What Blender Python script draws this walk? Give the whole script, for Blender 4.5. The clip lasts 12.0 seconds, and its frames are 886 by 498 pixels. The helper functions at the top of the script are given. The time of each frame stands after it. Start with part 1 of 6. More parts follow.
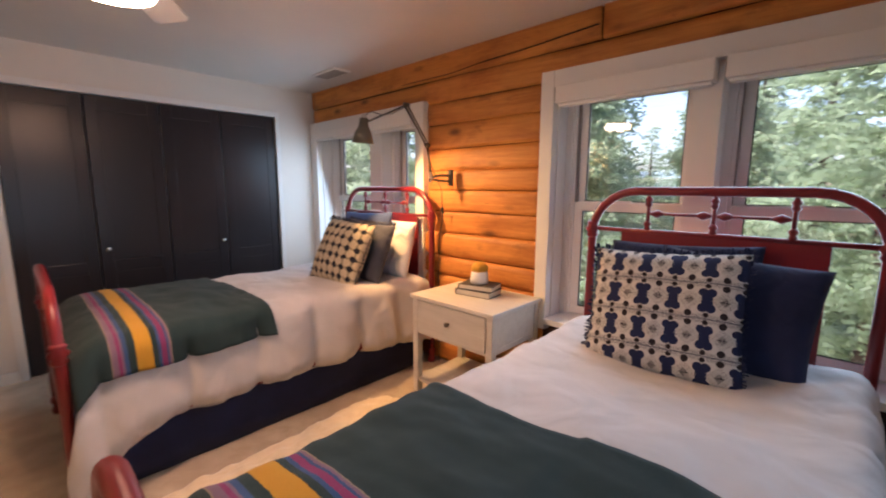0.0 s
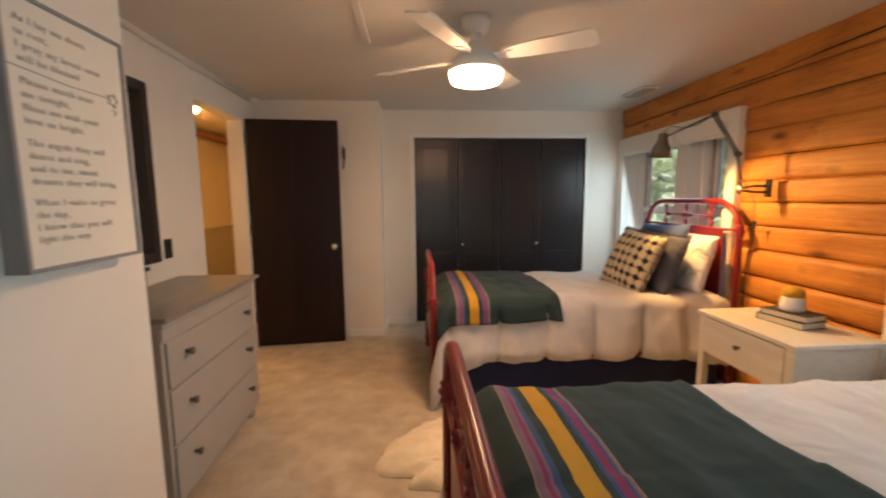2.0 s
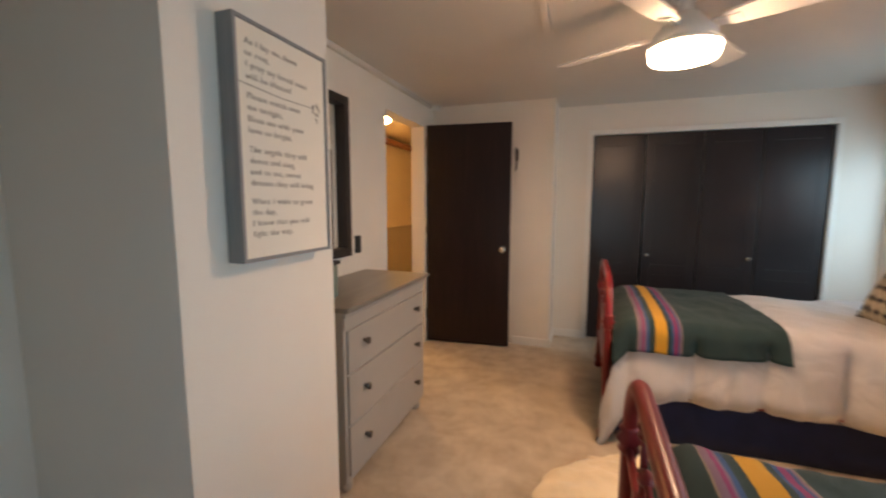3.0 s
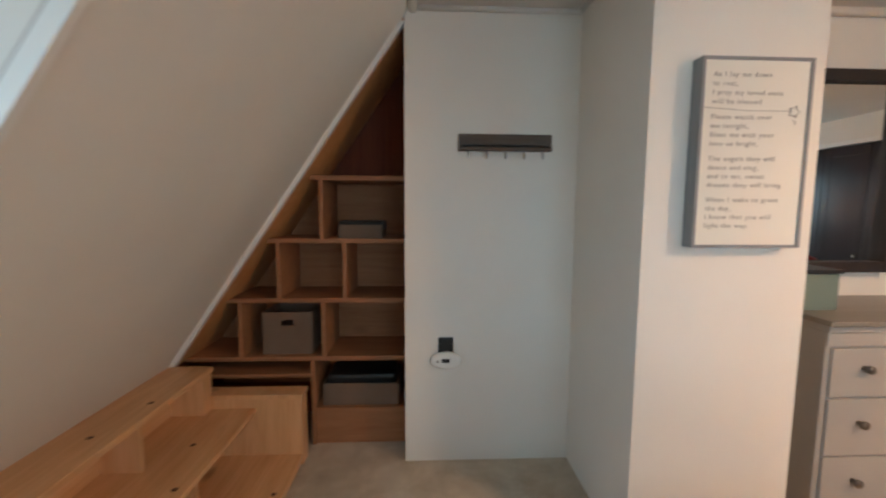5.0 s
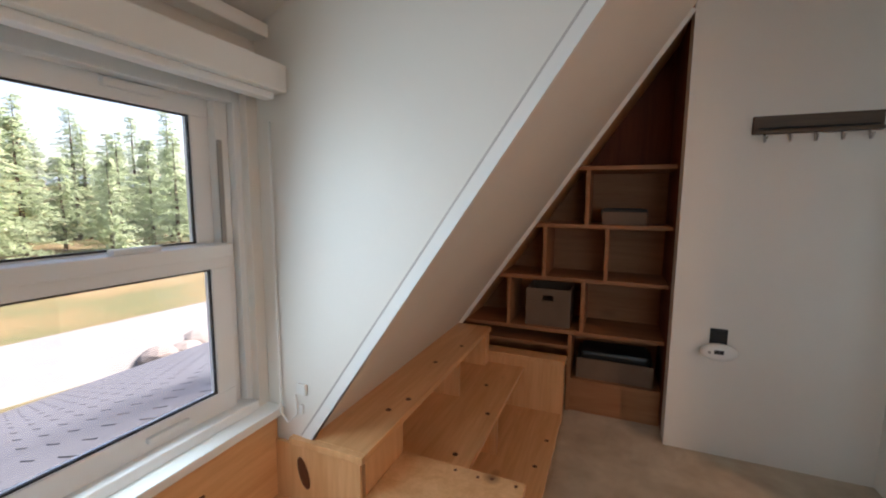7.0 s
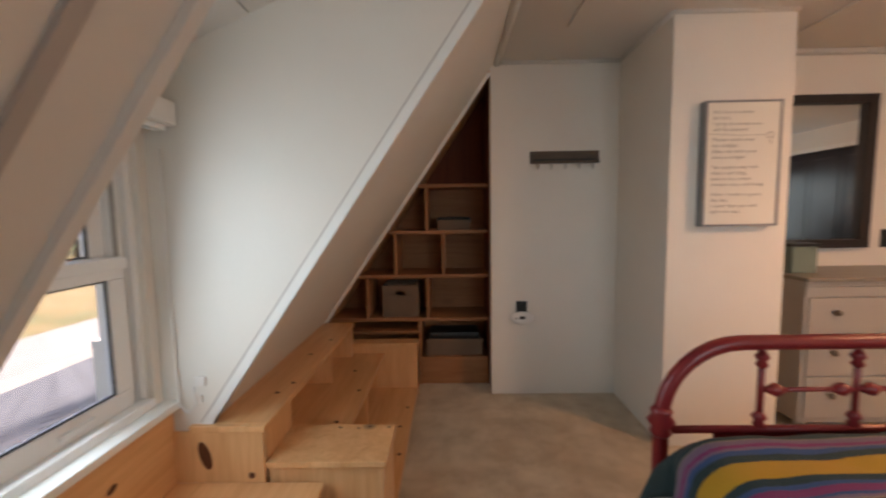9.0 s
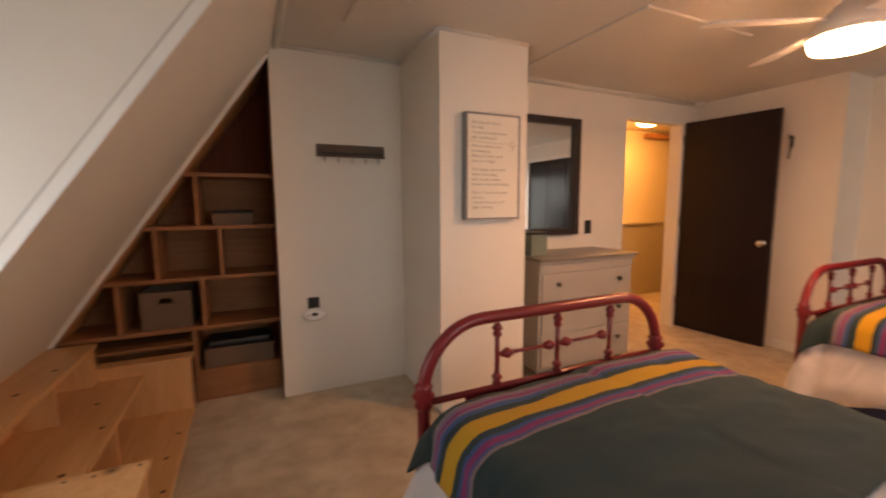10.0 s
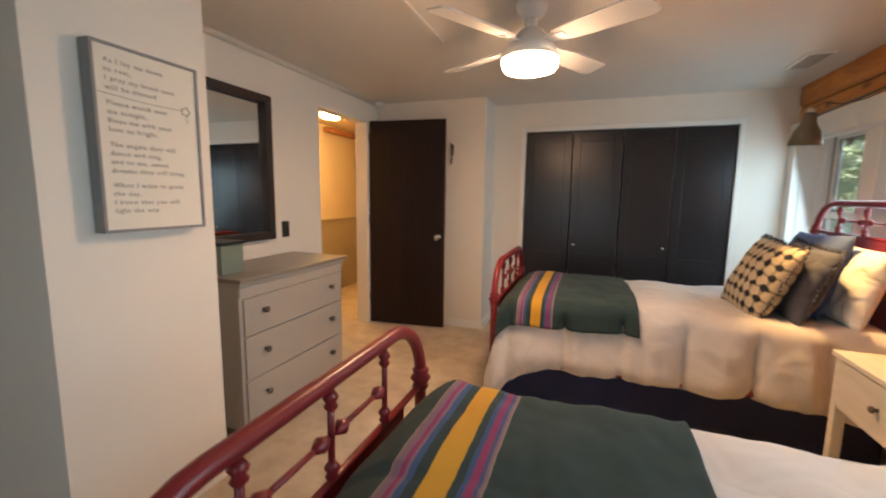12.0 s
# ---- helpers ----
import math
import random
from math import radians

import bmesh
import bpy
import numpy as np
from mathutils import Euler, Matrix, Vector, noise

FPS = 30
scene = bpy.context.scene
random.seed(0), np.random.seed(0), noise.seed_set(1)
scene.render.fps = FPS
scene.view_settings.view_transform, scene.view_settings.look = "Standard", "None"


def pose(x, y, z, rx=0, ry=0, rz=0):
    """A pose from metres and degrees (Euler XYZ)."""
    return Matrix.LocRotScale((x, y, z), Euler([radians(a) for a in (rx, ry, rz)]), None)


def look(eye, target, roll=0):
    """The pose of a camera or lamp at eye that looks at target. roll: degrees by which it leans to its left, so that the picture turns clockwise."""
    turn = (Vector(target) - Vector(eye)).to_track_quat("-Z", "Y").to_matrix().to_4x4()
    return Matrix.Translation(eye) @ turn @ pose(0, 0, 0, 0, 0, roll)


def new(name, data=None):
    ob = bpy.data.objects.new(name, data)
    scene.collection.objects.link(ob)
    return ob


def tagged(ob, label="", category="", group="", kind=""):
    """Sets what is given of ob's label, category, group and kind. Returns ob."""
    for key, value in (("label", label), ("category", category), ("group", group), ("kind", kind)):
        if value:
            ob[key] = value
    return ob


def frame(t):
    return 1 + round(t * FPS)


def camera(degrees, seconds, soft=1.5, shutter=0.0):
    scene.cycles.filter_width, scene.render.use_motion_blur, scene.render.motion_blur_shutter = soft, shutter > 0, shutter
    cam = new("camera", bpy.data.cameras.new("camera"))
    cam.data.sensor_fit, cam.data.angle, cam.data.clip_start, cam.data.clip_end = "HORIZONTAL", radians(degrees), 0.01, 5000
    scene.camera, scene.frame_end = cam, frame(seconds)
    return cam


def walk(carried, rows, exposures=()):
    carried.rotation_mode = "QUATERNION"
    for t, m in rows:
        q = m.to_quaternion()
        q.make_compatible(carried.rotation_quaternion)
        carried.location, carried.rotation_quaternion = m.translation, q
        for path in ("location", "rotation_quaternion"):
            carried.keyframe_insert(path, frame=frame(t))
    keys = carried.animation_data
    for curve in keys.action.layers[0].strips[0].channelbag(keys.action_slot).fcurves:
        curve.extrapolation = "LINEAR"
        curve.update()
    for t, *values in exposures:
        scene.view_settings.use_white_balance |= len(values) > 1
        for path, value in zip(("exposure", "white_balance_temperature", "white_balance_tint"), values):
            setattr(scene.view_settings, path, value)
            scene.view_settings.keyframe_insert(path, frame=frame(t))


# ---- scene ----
cam = camera(94.7, 12.0, soft=2.0, shutter=0.4)
PATH = [
    (0, (1.065, 1.503, 1.318), (-0.298, 2.936, 1.02), 0.2),
    (0.5, (1.238, 1.522, 1.343), (-0.351, 2.699, 1.038), 0.4),
    (1, (1.398, 1.538, 1.331), (-0.384, 2.402, 1.056), 0.9),
    (1.5, (1.475, 1.503, 1.327), (-0.444, 2.004, 1.074), 0.1),
    (1.6, (1.481, 1.473, 1.334), (-0.455, 1.91, 1.082), -0.1),
    (2, (1.505, 1.459, 1.338), (-0.475, 1.594, 1.094), -0.5),
    (2.2, (1.469, 1.469, 1.344), (-0.516, 1.444, 1.103), -0.6),
    (2.5, (1.451, 1.43, 1.332), (-0.519, 1.179, 1.098), -0.5),
    (3, (1.36, 1.426, 1.335), (-0.516, 0.769, 1.109), 0.1),
    (3.5, (1.329, 1.512, 1.333), (-0.248, 0.3, 1.126), 0.8),
    (3.7, (1.348, 1.561, 1.326), (-0.021, 0.118, 1.122), 1.3),
    (5.3, (1.461, 2.012, 1.302), (1.595, 0.029, 1.085), 0.4),
    (5.5, (1.49, 2.068, 1.331), (1.752, 0.102, 1.071), 0.6),
    (6, (1.733, 2.145, 1.286), (2.179, 0.212, 1.03), 0.4),
    (6.5, (1.787, 2.186, 1.291), (2.503, 0.336, 1.03), 0.3),
    (6.7, (1.829, 2.199, 1.279), (2.59, 0.366, 1.031), 0.4),
    (8.3, (1.871, 2.559, 1.264), (2.426, 0.647, 1.079), -0.7),
    (8.5, (1.848, 2.608, 1.284), (2.283, 0.665, 1.089), -0.7),
    (9, (1.818, 2.679, 1.269), (1.853, 0.687, 1.091), -0.9),
    (9.2, (1.787, 2.69, 1.278), (1.633, 0.708, 1.052), 0.3),
    (9.5, (1.762, 2.708, 1.277), (1.32, 0.768, 1.075), -0.7),
    (10, (1.699, 2.699, 1.279), (0.846, 0.905, 1.053), -0.3),
    (10.5, (1.654, 2.635, 1.282), (0.441, 1.064, 1.034), 0.2),
    (11, (1.587, 2.53, 1.288), (0.096, 1.223, 1.02), 0.8),
    (11.5, (1.468, 2.359, 1.309), (-0.241, 1.351, 1.059), 1.5),
    (12, (1.441, 2.097, 1.316), (-0.428, 1.435, 1.059), 0.8),
]
EXPOSURES = [
    (0.0, 1.60, 5900, 25), (1.0, 1.60, 6400, 25), (1.5, 1.58, 6800, 19), (2.0, 1.54, 6750, 14), (3.0, 1.66, 6100, 11), (3.5, 1.82, 5850, 10), (5.5, 2.10, 6200, 13), (6.5, 1.82, 6500, 19),
    (8.5, 1.64, 7300, 24), (9.5, 1.70, 7700, 29), (10.0, 1.66, 8900, 35), (10.5, 1.80, 6650, 24), (11.0, 1.92, 5950, 15), (11.5, 1.86, 6150, 13), (12.0, 1.78, 6250, 11),
]
walk(cam, [(t, look(eye, target, roll)) for t, eye, target, roll in PATH], EXPOSURES)

# ---- world, sun, large lights ----
world = bpy.data.worlds.new("sky")
scene.world = world
world.use_nodes = True
wn = world.node_tree
sky = wn.nodes.new("ShaderNodeTexSky")
sky.sky_type = "NISHITA"
sky.sun_disc = False
sky.sun_elevation, sky.sun_rotation = radians(44), radians(221)
sky.air_density, sky.dust_density, sky.ozone_density = 1.0, 3.0, 1.0
wn.nodes["Background"].inputs["Strength"].default_value = 0.15
wn.links.new(sky.outputs["Color"], wn.nodes["Background"].inputs["Color"])


def lamp(name, kind, energy, color, m, **more):
    data = bpy.data.lights.new(name, kind)
    data.energy, data.color = energy, color
    for key, value in more.items():
        if key == "radius":
            data.shadow_soft_size = value
        elif key == "spread":
            data.spread = value
        elif key == "angle":
            data.angle = value
        elif key == "cone":
            data.spot_size, data.spot_blend = value
        elif key == "size":
            data.shape, data.size, data.size_y = "RECTANGLE", value[0], value[1]
    ob = new(name, data)
    ob.matrix_world = m
    return ob


# sky light in the window openings
lamp("window_sky_dormer", "AREA", 2.3, (0.62, 0.87, 1.0), look((2.805, 1.85, 1.09), (1.805, 1.85, 0.93)), size=(0.64, 0.82))
lamp("window_sky_bed", "AREA", 4.0, (0.66, 0.90, 1.0), look((0.60, 3.655, 1.22), (0.60, 2.66, 0.92)), size=(1.25, 1.05), spread=radians(118))
lamp("window_sky_closet", "AREA", 4.0, (0.66, 0.90, 1.0), look((-2.02, 3.69, 1.24), (-2.14, 2.69, 0.99)), size=(1.25, 1.0))
lamp("sun", "SUN", 5.0, (1.0, 0.97, 0.92), look((-6, -7, 9), (0, 0, 0)), angle=radians(18))
lamp("reading_bulb", "SPOT", 25, (1.0, 0.55, 0.17), look((-1.19, 3.12, 1.607), (-0.72, 3.60, 0.98)), radius=0.03, cone=(radians(118), 0.45))

# the fan's bulbs, just under their diffuser
lamp("fan_bulbs", "AREA", 3.2, (1.0, 0.62, 0.36), look((-0.67, 1.785, 1.9215), (-0.67, 1.7851, 0)), size=(0.14, 0.14))

# ---- materials ----


def mat(name, color=(0.8, 0.8, 0.8), rough=0.5, metal=0.0):
    m = bpy.data.materials.new(name)
    m.use_nodes = True
    b = m.node_tree.nodes["Principled BSDF"]
    b.inputs["Base Color"].default_value = (*color, 1)
    b.inputs["Roughness"].default_value = rough
    b.inputs["Metallic"].default_value = metal
    return m, m.node_tree, b


def node(t, kind, **values):
    n = t.nodes.new(kind)
    for key, value in values.items():
        n.inputs[key.replace("_", " ")].default_value = value
    return n


def coords(t, scale=(1, 1, 1), rot=(0, 0, 0), space="Object"):
    c = t.nodes.new("ShaderNodeTexCoord")
    m = t.nodes.new("ShaderNodeMapping")
    m.inputs["Scale"].default_value = scale
    m.inputs["Rotation"].default_value = rot
    t.links.new(c.outputs[space], m.inputs["Vector"])
    return m.outputs["Vector"]


def ramp(t, fac, stops, constant=False):
    r = t.nodes.new("ShaderNodeValToRGB")
    if constant:
        r.color_ramp.interpolation = "CONSTANT"
    e = r.color_ramp.elements
    while len(e) < len(stops):
        e.new(0.5)
    for el, (p, c) in zip(e, stops):
        el.position, el.color = p, (*c, 1)
    t.links.new(fac, r.inputs["Fac"])
    return r.outputs["Color"]


def mixed(t, fac, a, b, kind="MIX"):
    m = t.nodes.new("ShaderNodeMix")
    m.data_type, m.blend_type = "RGBA", kind
    for key, v in ((0, fac), (6, a), (7, b)):
        if isinstance(v, (int, float)):
            m.inputs[key].default_value = v
        elif isinstance(v, tuple):
            m.inputs[key].default_value = (*v, 1)
        else:
            t.links.new(v, m.inputs[key])
    return m.outputs[2]


def maths(t, op, a, b=0.0):
    m = t.nodes.new("ShaderNodeMath")
    m.operation = op
    for k, v in ((0, a), (1, b)):
        if isinstance(v, (int, float)):
            m.inputs[k].default_value = v
        else:
            t.links.new(v, m.inputs[k])
    return m.outputs[0]


def bump(t, b, height, strength=0.3, distance=0.01):
    n = t.nodes.new("ShaderNodeBump")
    n.inputs["Strength"].default_value, n.inputs["Distance"].default_value = strength, distance
    t.links.new(height, n.inputs["Height"])
    t.links.new(n.outputs["Normal"], b.inputs["Normal"])


def noise_tex(t, vec, scale, detail=4, rough=0.55, distort=0.0):
    n = node(t, "ShaderNodeTexNoise", Scale=scale, Detail=detail, Roughness=rough, Distortion=distort)
    t.links.new(vec, n.inputs["Vector"])
    return n.outputs["Fac"]


def painted(name, color, rough=0.6, grain=60, relief=0.15, spread=0.06, metal=0.0):
    m, t, b = mat(name, color, rough, metal)
    v = coords(t, space="Object")
    big = noise_tex(t, v, 1.7, 5)
    dark = tuple(c * (1 - spread) for c in color)
    light = tuple(min(1, c * (1 + spread)) for c in color)
    t.links.new(ramp(t, big, [(0.3, dark), (0.7, light)]), b.inputs["Base Color"])
    fine = noise_tex(t, v, grain, 3)
    bump(t, b, fine, relief, 0.002)
    r = maths(t, "MULTIPLY_ADD", big, 0.12)
    r.node.inputs[2].default_value = rough - 0.06
    t.links.new(r, b.inputs["Roughness"])
    return m


def wood(name, dark, light, axis="x", rough=0.45, scale=1.0, knots=0.5, seed=0.0, relief=0.2):
    m, t, b = mat(name, light, rough)
    st = {"x": (0.6, 9, 9), "y": (9, 0.6, 9), "z": (9, 9, 0.6)}[axis]
    info = t.nodes.new("ShaderNodeObjectInfo")
    c = t.nodes.new("ShaderNodeTexCoord")
    off = t.nodes.new("ShaderNodeVectorMath")
    off.operation = "MULTIPLY_ADD"
    off.inputs[1].default_value = (1, 1, 1)
    shift = t.nodes.new("ShaderNodeCombineXYZ")
    far = maths(t, "MULTIPLY", info.outputs["Random"], 37.0)
    for k in range(3):
        t.links.new(far, shift.inputs[k])
    t.links.new(c.outputs["Object"], off.inputs[0])
    t.links.new(shift.outputs[0], off.inputs[2])
    mp = t.nodes.new("ShaderNodeMapping")
    mp.inputs["Scale"].default_value = [s * scale for s in st]
    t.links.new(off.outputs[0], mp.inputs["Vector"])
    v = mp.outputs["Vector"]
    grain = noise_tex(t, v, 2.2, 8, 0.6, 1.2)
    fine = noise_tex(t, v, 14.0, 3, 0.6)
    col = ramp(t, grain, [(0.25, dark), (0.5, tuple((a + c2) / 2 for a, c2 in zip(dark, light))), (0.72, light)])
    col = mixed(t, 0.25, col, ramp(t, fine, [(0.35, dark), (0.65, light)]))
    if knots:
        mk = t.nodes.new("ShaderNodeMapping")
        ks = {"x": (2.2, 5.0, 5.0), "y": (5.0, 2.2, 5.0), "z": (5.0, 5.0, 2.2)}[axis]
        mk.inputs["Scale"].default_value = ks
        t.links.new(off.outputs[0], mk.inputs["Vector"])
        vor = node(t, "ShaderNodeTexVoronoi", Scale=1.0)
        t.links.new(mk.outputs["Vector"], vor.inputs["Vector"])
        spot = ramp(t, vor.outputs["Distance"], [(0.05, (1, 1, 1)), (0.17, (0, 0, 0))])
        col = mixed(t, maths(t, "MULTIPLY", spot, knots), col, tuple(c3 * 0.22 for c3 in dark))
    t.links.new(col, b.inputs["Base Color"])
    bump(t, b, fine, relief, 0.003)
    return m


def fabric(name, color, spread=0.15, weave=700, rough=0.9, relief=0.3, sheen=0.3):
    m, t, b = mat(name, color, rough)
    v = coords(t)
    big = noise_tex(t, v, 6, 5)
    t.links.new(ramp(t, big, [(0.3, tuple(c * (1 - spread) for c in color)), (0.7, tuple(min(1, c * (1 + spread)) for c in color))]), b.inputs["Base Color"])
    w = noise_tex(t, v, weave, 2)
    bump(t, b, w, relief, 0.002)
    b.inputs["Sheen Weight"].default_value = sheen
    return m


WALL = painted("wall_paint", (0.76, 0.725, 0.66), 0.55, 140, 0.12, 0.03)
CEIL = painted("ceiling_paint", (0.66, 0.63, 0.58), 0.7, 160, 0.15, 0.03)
TRIM = painted("white_trim", (0.80, 0.79, 0.75), 0.4, 40, 0.05, 0.03)
VINYL = painted("window_vinyl", (0.82, 0.82, 0.80), 0.35, 20, 0.03, 0.02)
DARKDOOR = wood("espresso_door", (0.010, 0.006, 0.006), (0.024, 0.013, 0.012), "z", 0.33, 1.0, 0.0, relief=0.05)
DARKDOOR.node_tree.nodes["Principled BSDF"].inputs["Specular IOR Level"].default_value = 0.28
CLOSET = wood("black_brown_panel", (0.0205, 0.0180, 0.0200), (0.0240, 0.0210, 0.0235), "z", 0.29, 1.0, 0.0, relief=0.004)
CLOSET.node_tree.nodes["Principled BSDF"].inputs["Specular IOR Level"].default_value = 0.42
LOG = wood("amber_log", (0.42, 0.14, 0.019), (0.70, 0.31, 0.056), "x", 0.55, 0.8, 0.85, relief=0.35)


def weather(m):
    """Adds slow stains and short drying cracks along the grain of the logs."""
    t = m.node_tree
    b = t.nodes["Principled BSDF"]
    old = b.inputs["Base Color"].links[0].from_socket
    stain = noise_tex(t, coords(t, (1.6, 1.6, 4.0)), 1.5, 5, 0.6, 0.5)
    col = mixed(t, 0.8, old, ramp(t, stain, [(0.32, (0.62, 0.50, 0.40)), (0.55, (1, 1, 1))]), "MULTIPLY")
    crack = noise_tex(t, coords(t, (2.2, 2.0, 60.0)), 1.0, 3, 0.55, 0.3)
    col = mixed(t, ramp(t, crack, [(0.235, (0.8, 0.8, 0.8)), (0.275, (0, 0, 0))]), col, (0.07, 0.025, 0.008))
    smudge = noise_tex(t, coords(t, (5.0, 5.0, 11.0)), 1.1, 3, 0.5)
    col = mixed(t, ramp(t, smudge, [(0.27, (0.55, 0.55, 0.55)), (0.36, (0, 0, 0))]), col, (0.16, 0.05, 0.010))
    t.links.new(col, b.inputs["Base Color"])


weather(LOG)
CHINK = painted("dark_log_joint", (0.05, 0.022, 0.01), 0.9, 60, 0.3, 0.2)
PINE = wood("clear_pine", (0.60, 0.295, 0.120), (0.82, 0.50, 0.250), "y", 0.32, 0.7, 0.75)
PINE_X = wood("clear_pine_cross", (0.60, 0.295, 0.120), (0.82, 0.50, 0.250), "z", 0.32, 0.7, 0.75)
KNOT = painted("dark_knot", (0.10, 0.030, 0.012), 0.5, 90, 0.3, 0.4)
# bench pine darkened: the deep alcove's shade is put into this colour
SHELFWOOD = wood("shaded_shelf_pine", (0.27, 0.105, 0.042), (0.42, 0.195, 0.085), "x", 0.65, 0.8, 0.4)
LINING = wood("amber_lining", (0.52, 0.23, 0.08), (0.68, 0.37, 0.15), "x", 0.5, 0.8, 0.3)
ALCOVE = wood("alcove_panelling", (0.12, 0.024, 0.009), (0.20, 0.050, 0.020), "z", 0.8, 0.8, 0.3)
GREYPAINT = painted("greige_paint", (0.35, 0.33, 0.30), 0.42, 60, 0.08, 0.05)
DRESSERTOP = wood("worn_dresser_top", (0.15, 0.130, 0.105), (0.25, 0.225, 0.19), "x", 0.30, 0.8, 0.0)
WHITEWASH = wood("whitewashed_wood", (0.52, 0.49, 0.43), (0.66, 0.63, 0.57), "x", 0.5, 1.0, 0.0)
RED = painted("red_enamel", (0.20, 0.014, 0.017), 0.34, 50, 0.08, 0.12)
STEEL = painted("brushed_steel", (0.6, 0.58, 0.55), 0.28, 80, 0.05, 0.05, 1.0)
BRONZE = painted("pewter_knob", (0.16, 0.14, 0.12), 0.35, 80, 0.05, 0.1, 1.0)
LAMPGREY = painted("olive_lamp_enamel", (0.085, 0.080, 0.060), 0.28, 60, 0.04, 0.06)
BLACK = painted("black_plastic", (0.012, 0.012, 0.012), 0.4, 60, 0.03, 0.1)
WHITEPLASTIC = painted("white_plastic", (0.78, 0.77, 0.73), 0.35, 60, 0.03, 0.02)
FANWHITE = painted("fan_enamel", (0.80, 0.79, 0.76), 0.4, 40, 0.03, 0.02)
DUVET = fabric("oatmeal_linen", (0.55, 0.53, 0.525), 0.05, 500, 0.95, 0.35)


def crumple(m, size, strength):
    """Adds soft creases to a cloth, over its weave."""
    t = m.node_tree
    b = t.nodes["Principled BSDF"]
    n = t.nodes.new("ShaderNodeBump")
    n.inputs["Strength"].default_value, n.inputs["Distance"].default_value = strength, 0.05
    v = coords(t)
    wide = noise_tex(t, v, size, 2, 0.4, 0.8)
    t.links.new(wide, n.inputs["Height"])
    old = b.inputs["Normal"].links[0].from_node
    t.links.new(old.outputs["Normal"], n.inputs["Normal"])
    t.links.new(n.outputs["Normal"], b.inputs["Normal"])


crumple(DUVET, 5.0, 0.65)
NAVY = fabric("navy_cotton", (0.010, 0.016, 0.056), 0.2, 500, 0.95, 0.4, 0.04)
SLATE = fabric("slate_cotton", (0.050, 0.054, 0.078), 0.15, 500, 0.95, 0.4, 0.08)
SHAM = fabric("white_cotton", (0.74, 0.73, 0.72), 0.04, 500, 0.95, 0.3)
crumple(SHAM, 9.0, 0.85)
DENIM = fabric("blue_cotton", (0.045, 0.075, 0.19), 0.15, 500, 0.95, 0.4, 0.05)
crumple(NAVY, 9.0, 0.4)
crumple(SLATE, 9.0, 0.4)
SKIRT = fabric("navy_skirt", (0.012, 0.019, 0.066), 0.2, 300, 0.95, 0.4, 0.04)
FLEECE = fabric("cream_fleece", (0.78, 0.65, 0.44), 0.12, 120, 1.0, 0.8, 0.6)
BOOK_DARK = painted("charcoal_cloth", (0.06, 0.055, 0.05), 0.7, 200, 0.2, 0.1)
PAGES = painted("book_pages", (0.70, 0.64, 0.52), 0.8, 300, 0.3, 0.06)
CERAMIC = painted("white_ceramic", (0.78, 0.76, 0.72), 0.3, 40, 0.05, 0.03)
MUSTARD = painted("mustard_moss", (0.62, 0.33, 0.03), 0.9, 90, 0.8, 0.3)
TEAL = painted("sage_card", (0.16, 0.21, 0.18), 0.7, 120, 0.2, 0.08)
RACKWOOD = wood("dark_rack_wood", (0.055, 0.032, 0.018), (0.12, 0.075, 0.045), "x", 0.55, 1.2, 0.2)
MIRRORFRAME = wood("dark_mirror_frame", (0.014, 0.008, 0.006), (0.028, 0.016, 0.011), "z", 0.5, 1.2, 0.0)
PICFRAME = wood("grey_picture_frame", (0.19, 0.19, 0.20), (0.27, 0.27, 0.27), "z", 0.6, 1.2, 0.0)
PAPER = painted("cream_canvas", (0.78, 0.74, 0.65), 0.85, 300, 0.3, 0.02)
INK = painted("grey_ink", (0.37, 0.34, 0.30), 0.9, 100, 0.1, 0.1)
TAUPE = painted("taupe_strip", (0.50, 0.46, 0.42), 0.7, 60, 0.1, 0.1)
BASKET = painted("woven_basket", (0.19, 0.125, 0.085), 0.85, 200, 0.8, 0.25)
HALLWALL = painted("hall_paint", (0.70, 0.60, 0.42), 0.6, 140, 0.1, 0.03)
BEAD = painted("hall_wainscot", (0.40, 0.35, 0.26), 0.5, 90, 0.1, 0.05)
MIRROR = mat("mirror_glass", (0.86, 0.87, 0.86), 0.01, 1.0)[0]


def glass_material():
    m, t, b = mat("window_glass", (1, 1, 1), 0.0)
    b.inputs["Transmission Weight"].default_value = 1.0
    b.inputs["IOR"].default_value = 1.45
    return m


GLASS = glass_material()


def glow_material(name, color, strength):
    m, t, b = mat(name, (0.9, 0.85, 0.75), 0.4)
    b.inputs["Emission Color"].default_value = (*color, 1)
    b.inputs["Emission Strength"].default_value = strength
    return m


FANGLOW = glow_material("lit_fan_diffuser", (1.0, 0.60, 0.335), 25.0)
HALLGLOW = glow_material("lit_hall_diffuser", (1.0, 0.54, 0.18), 52.0)


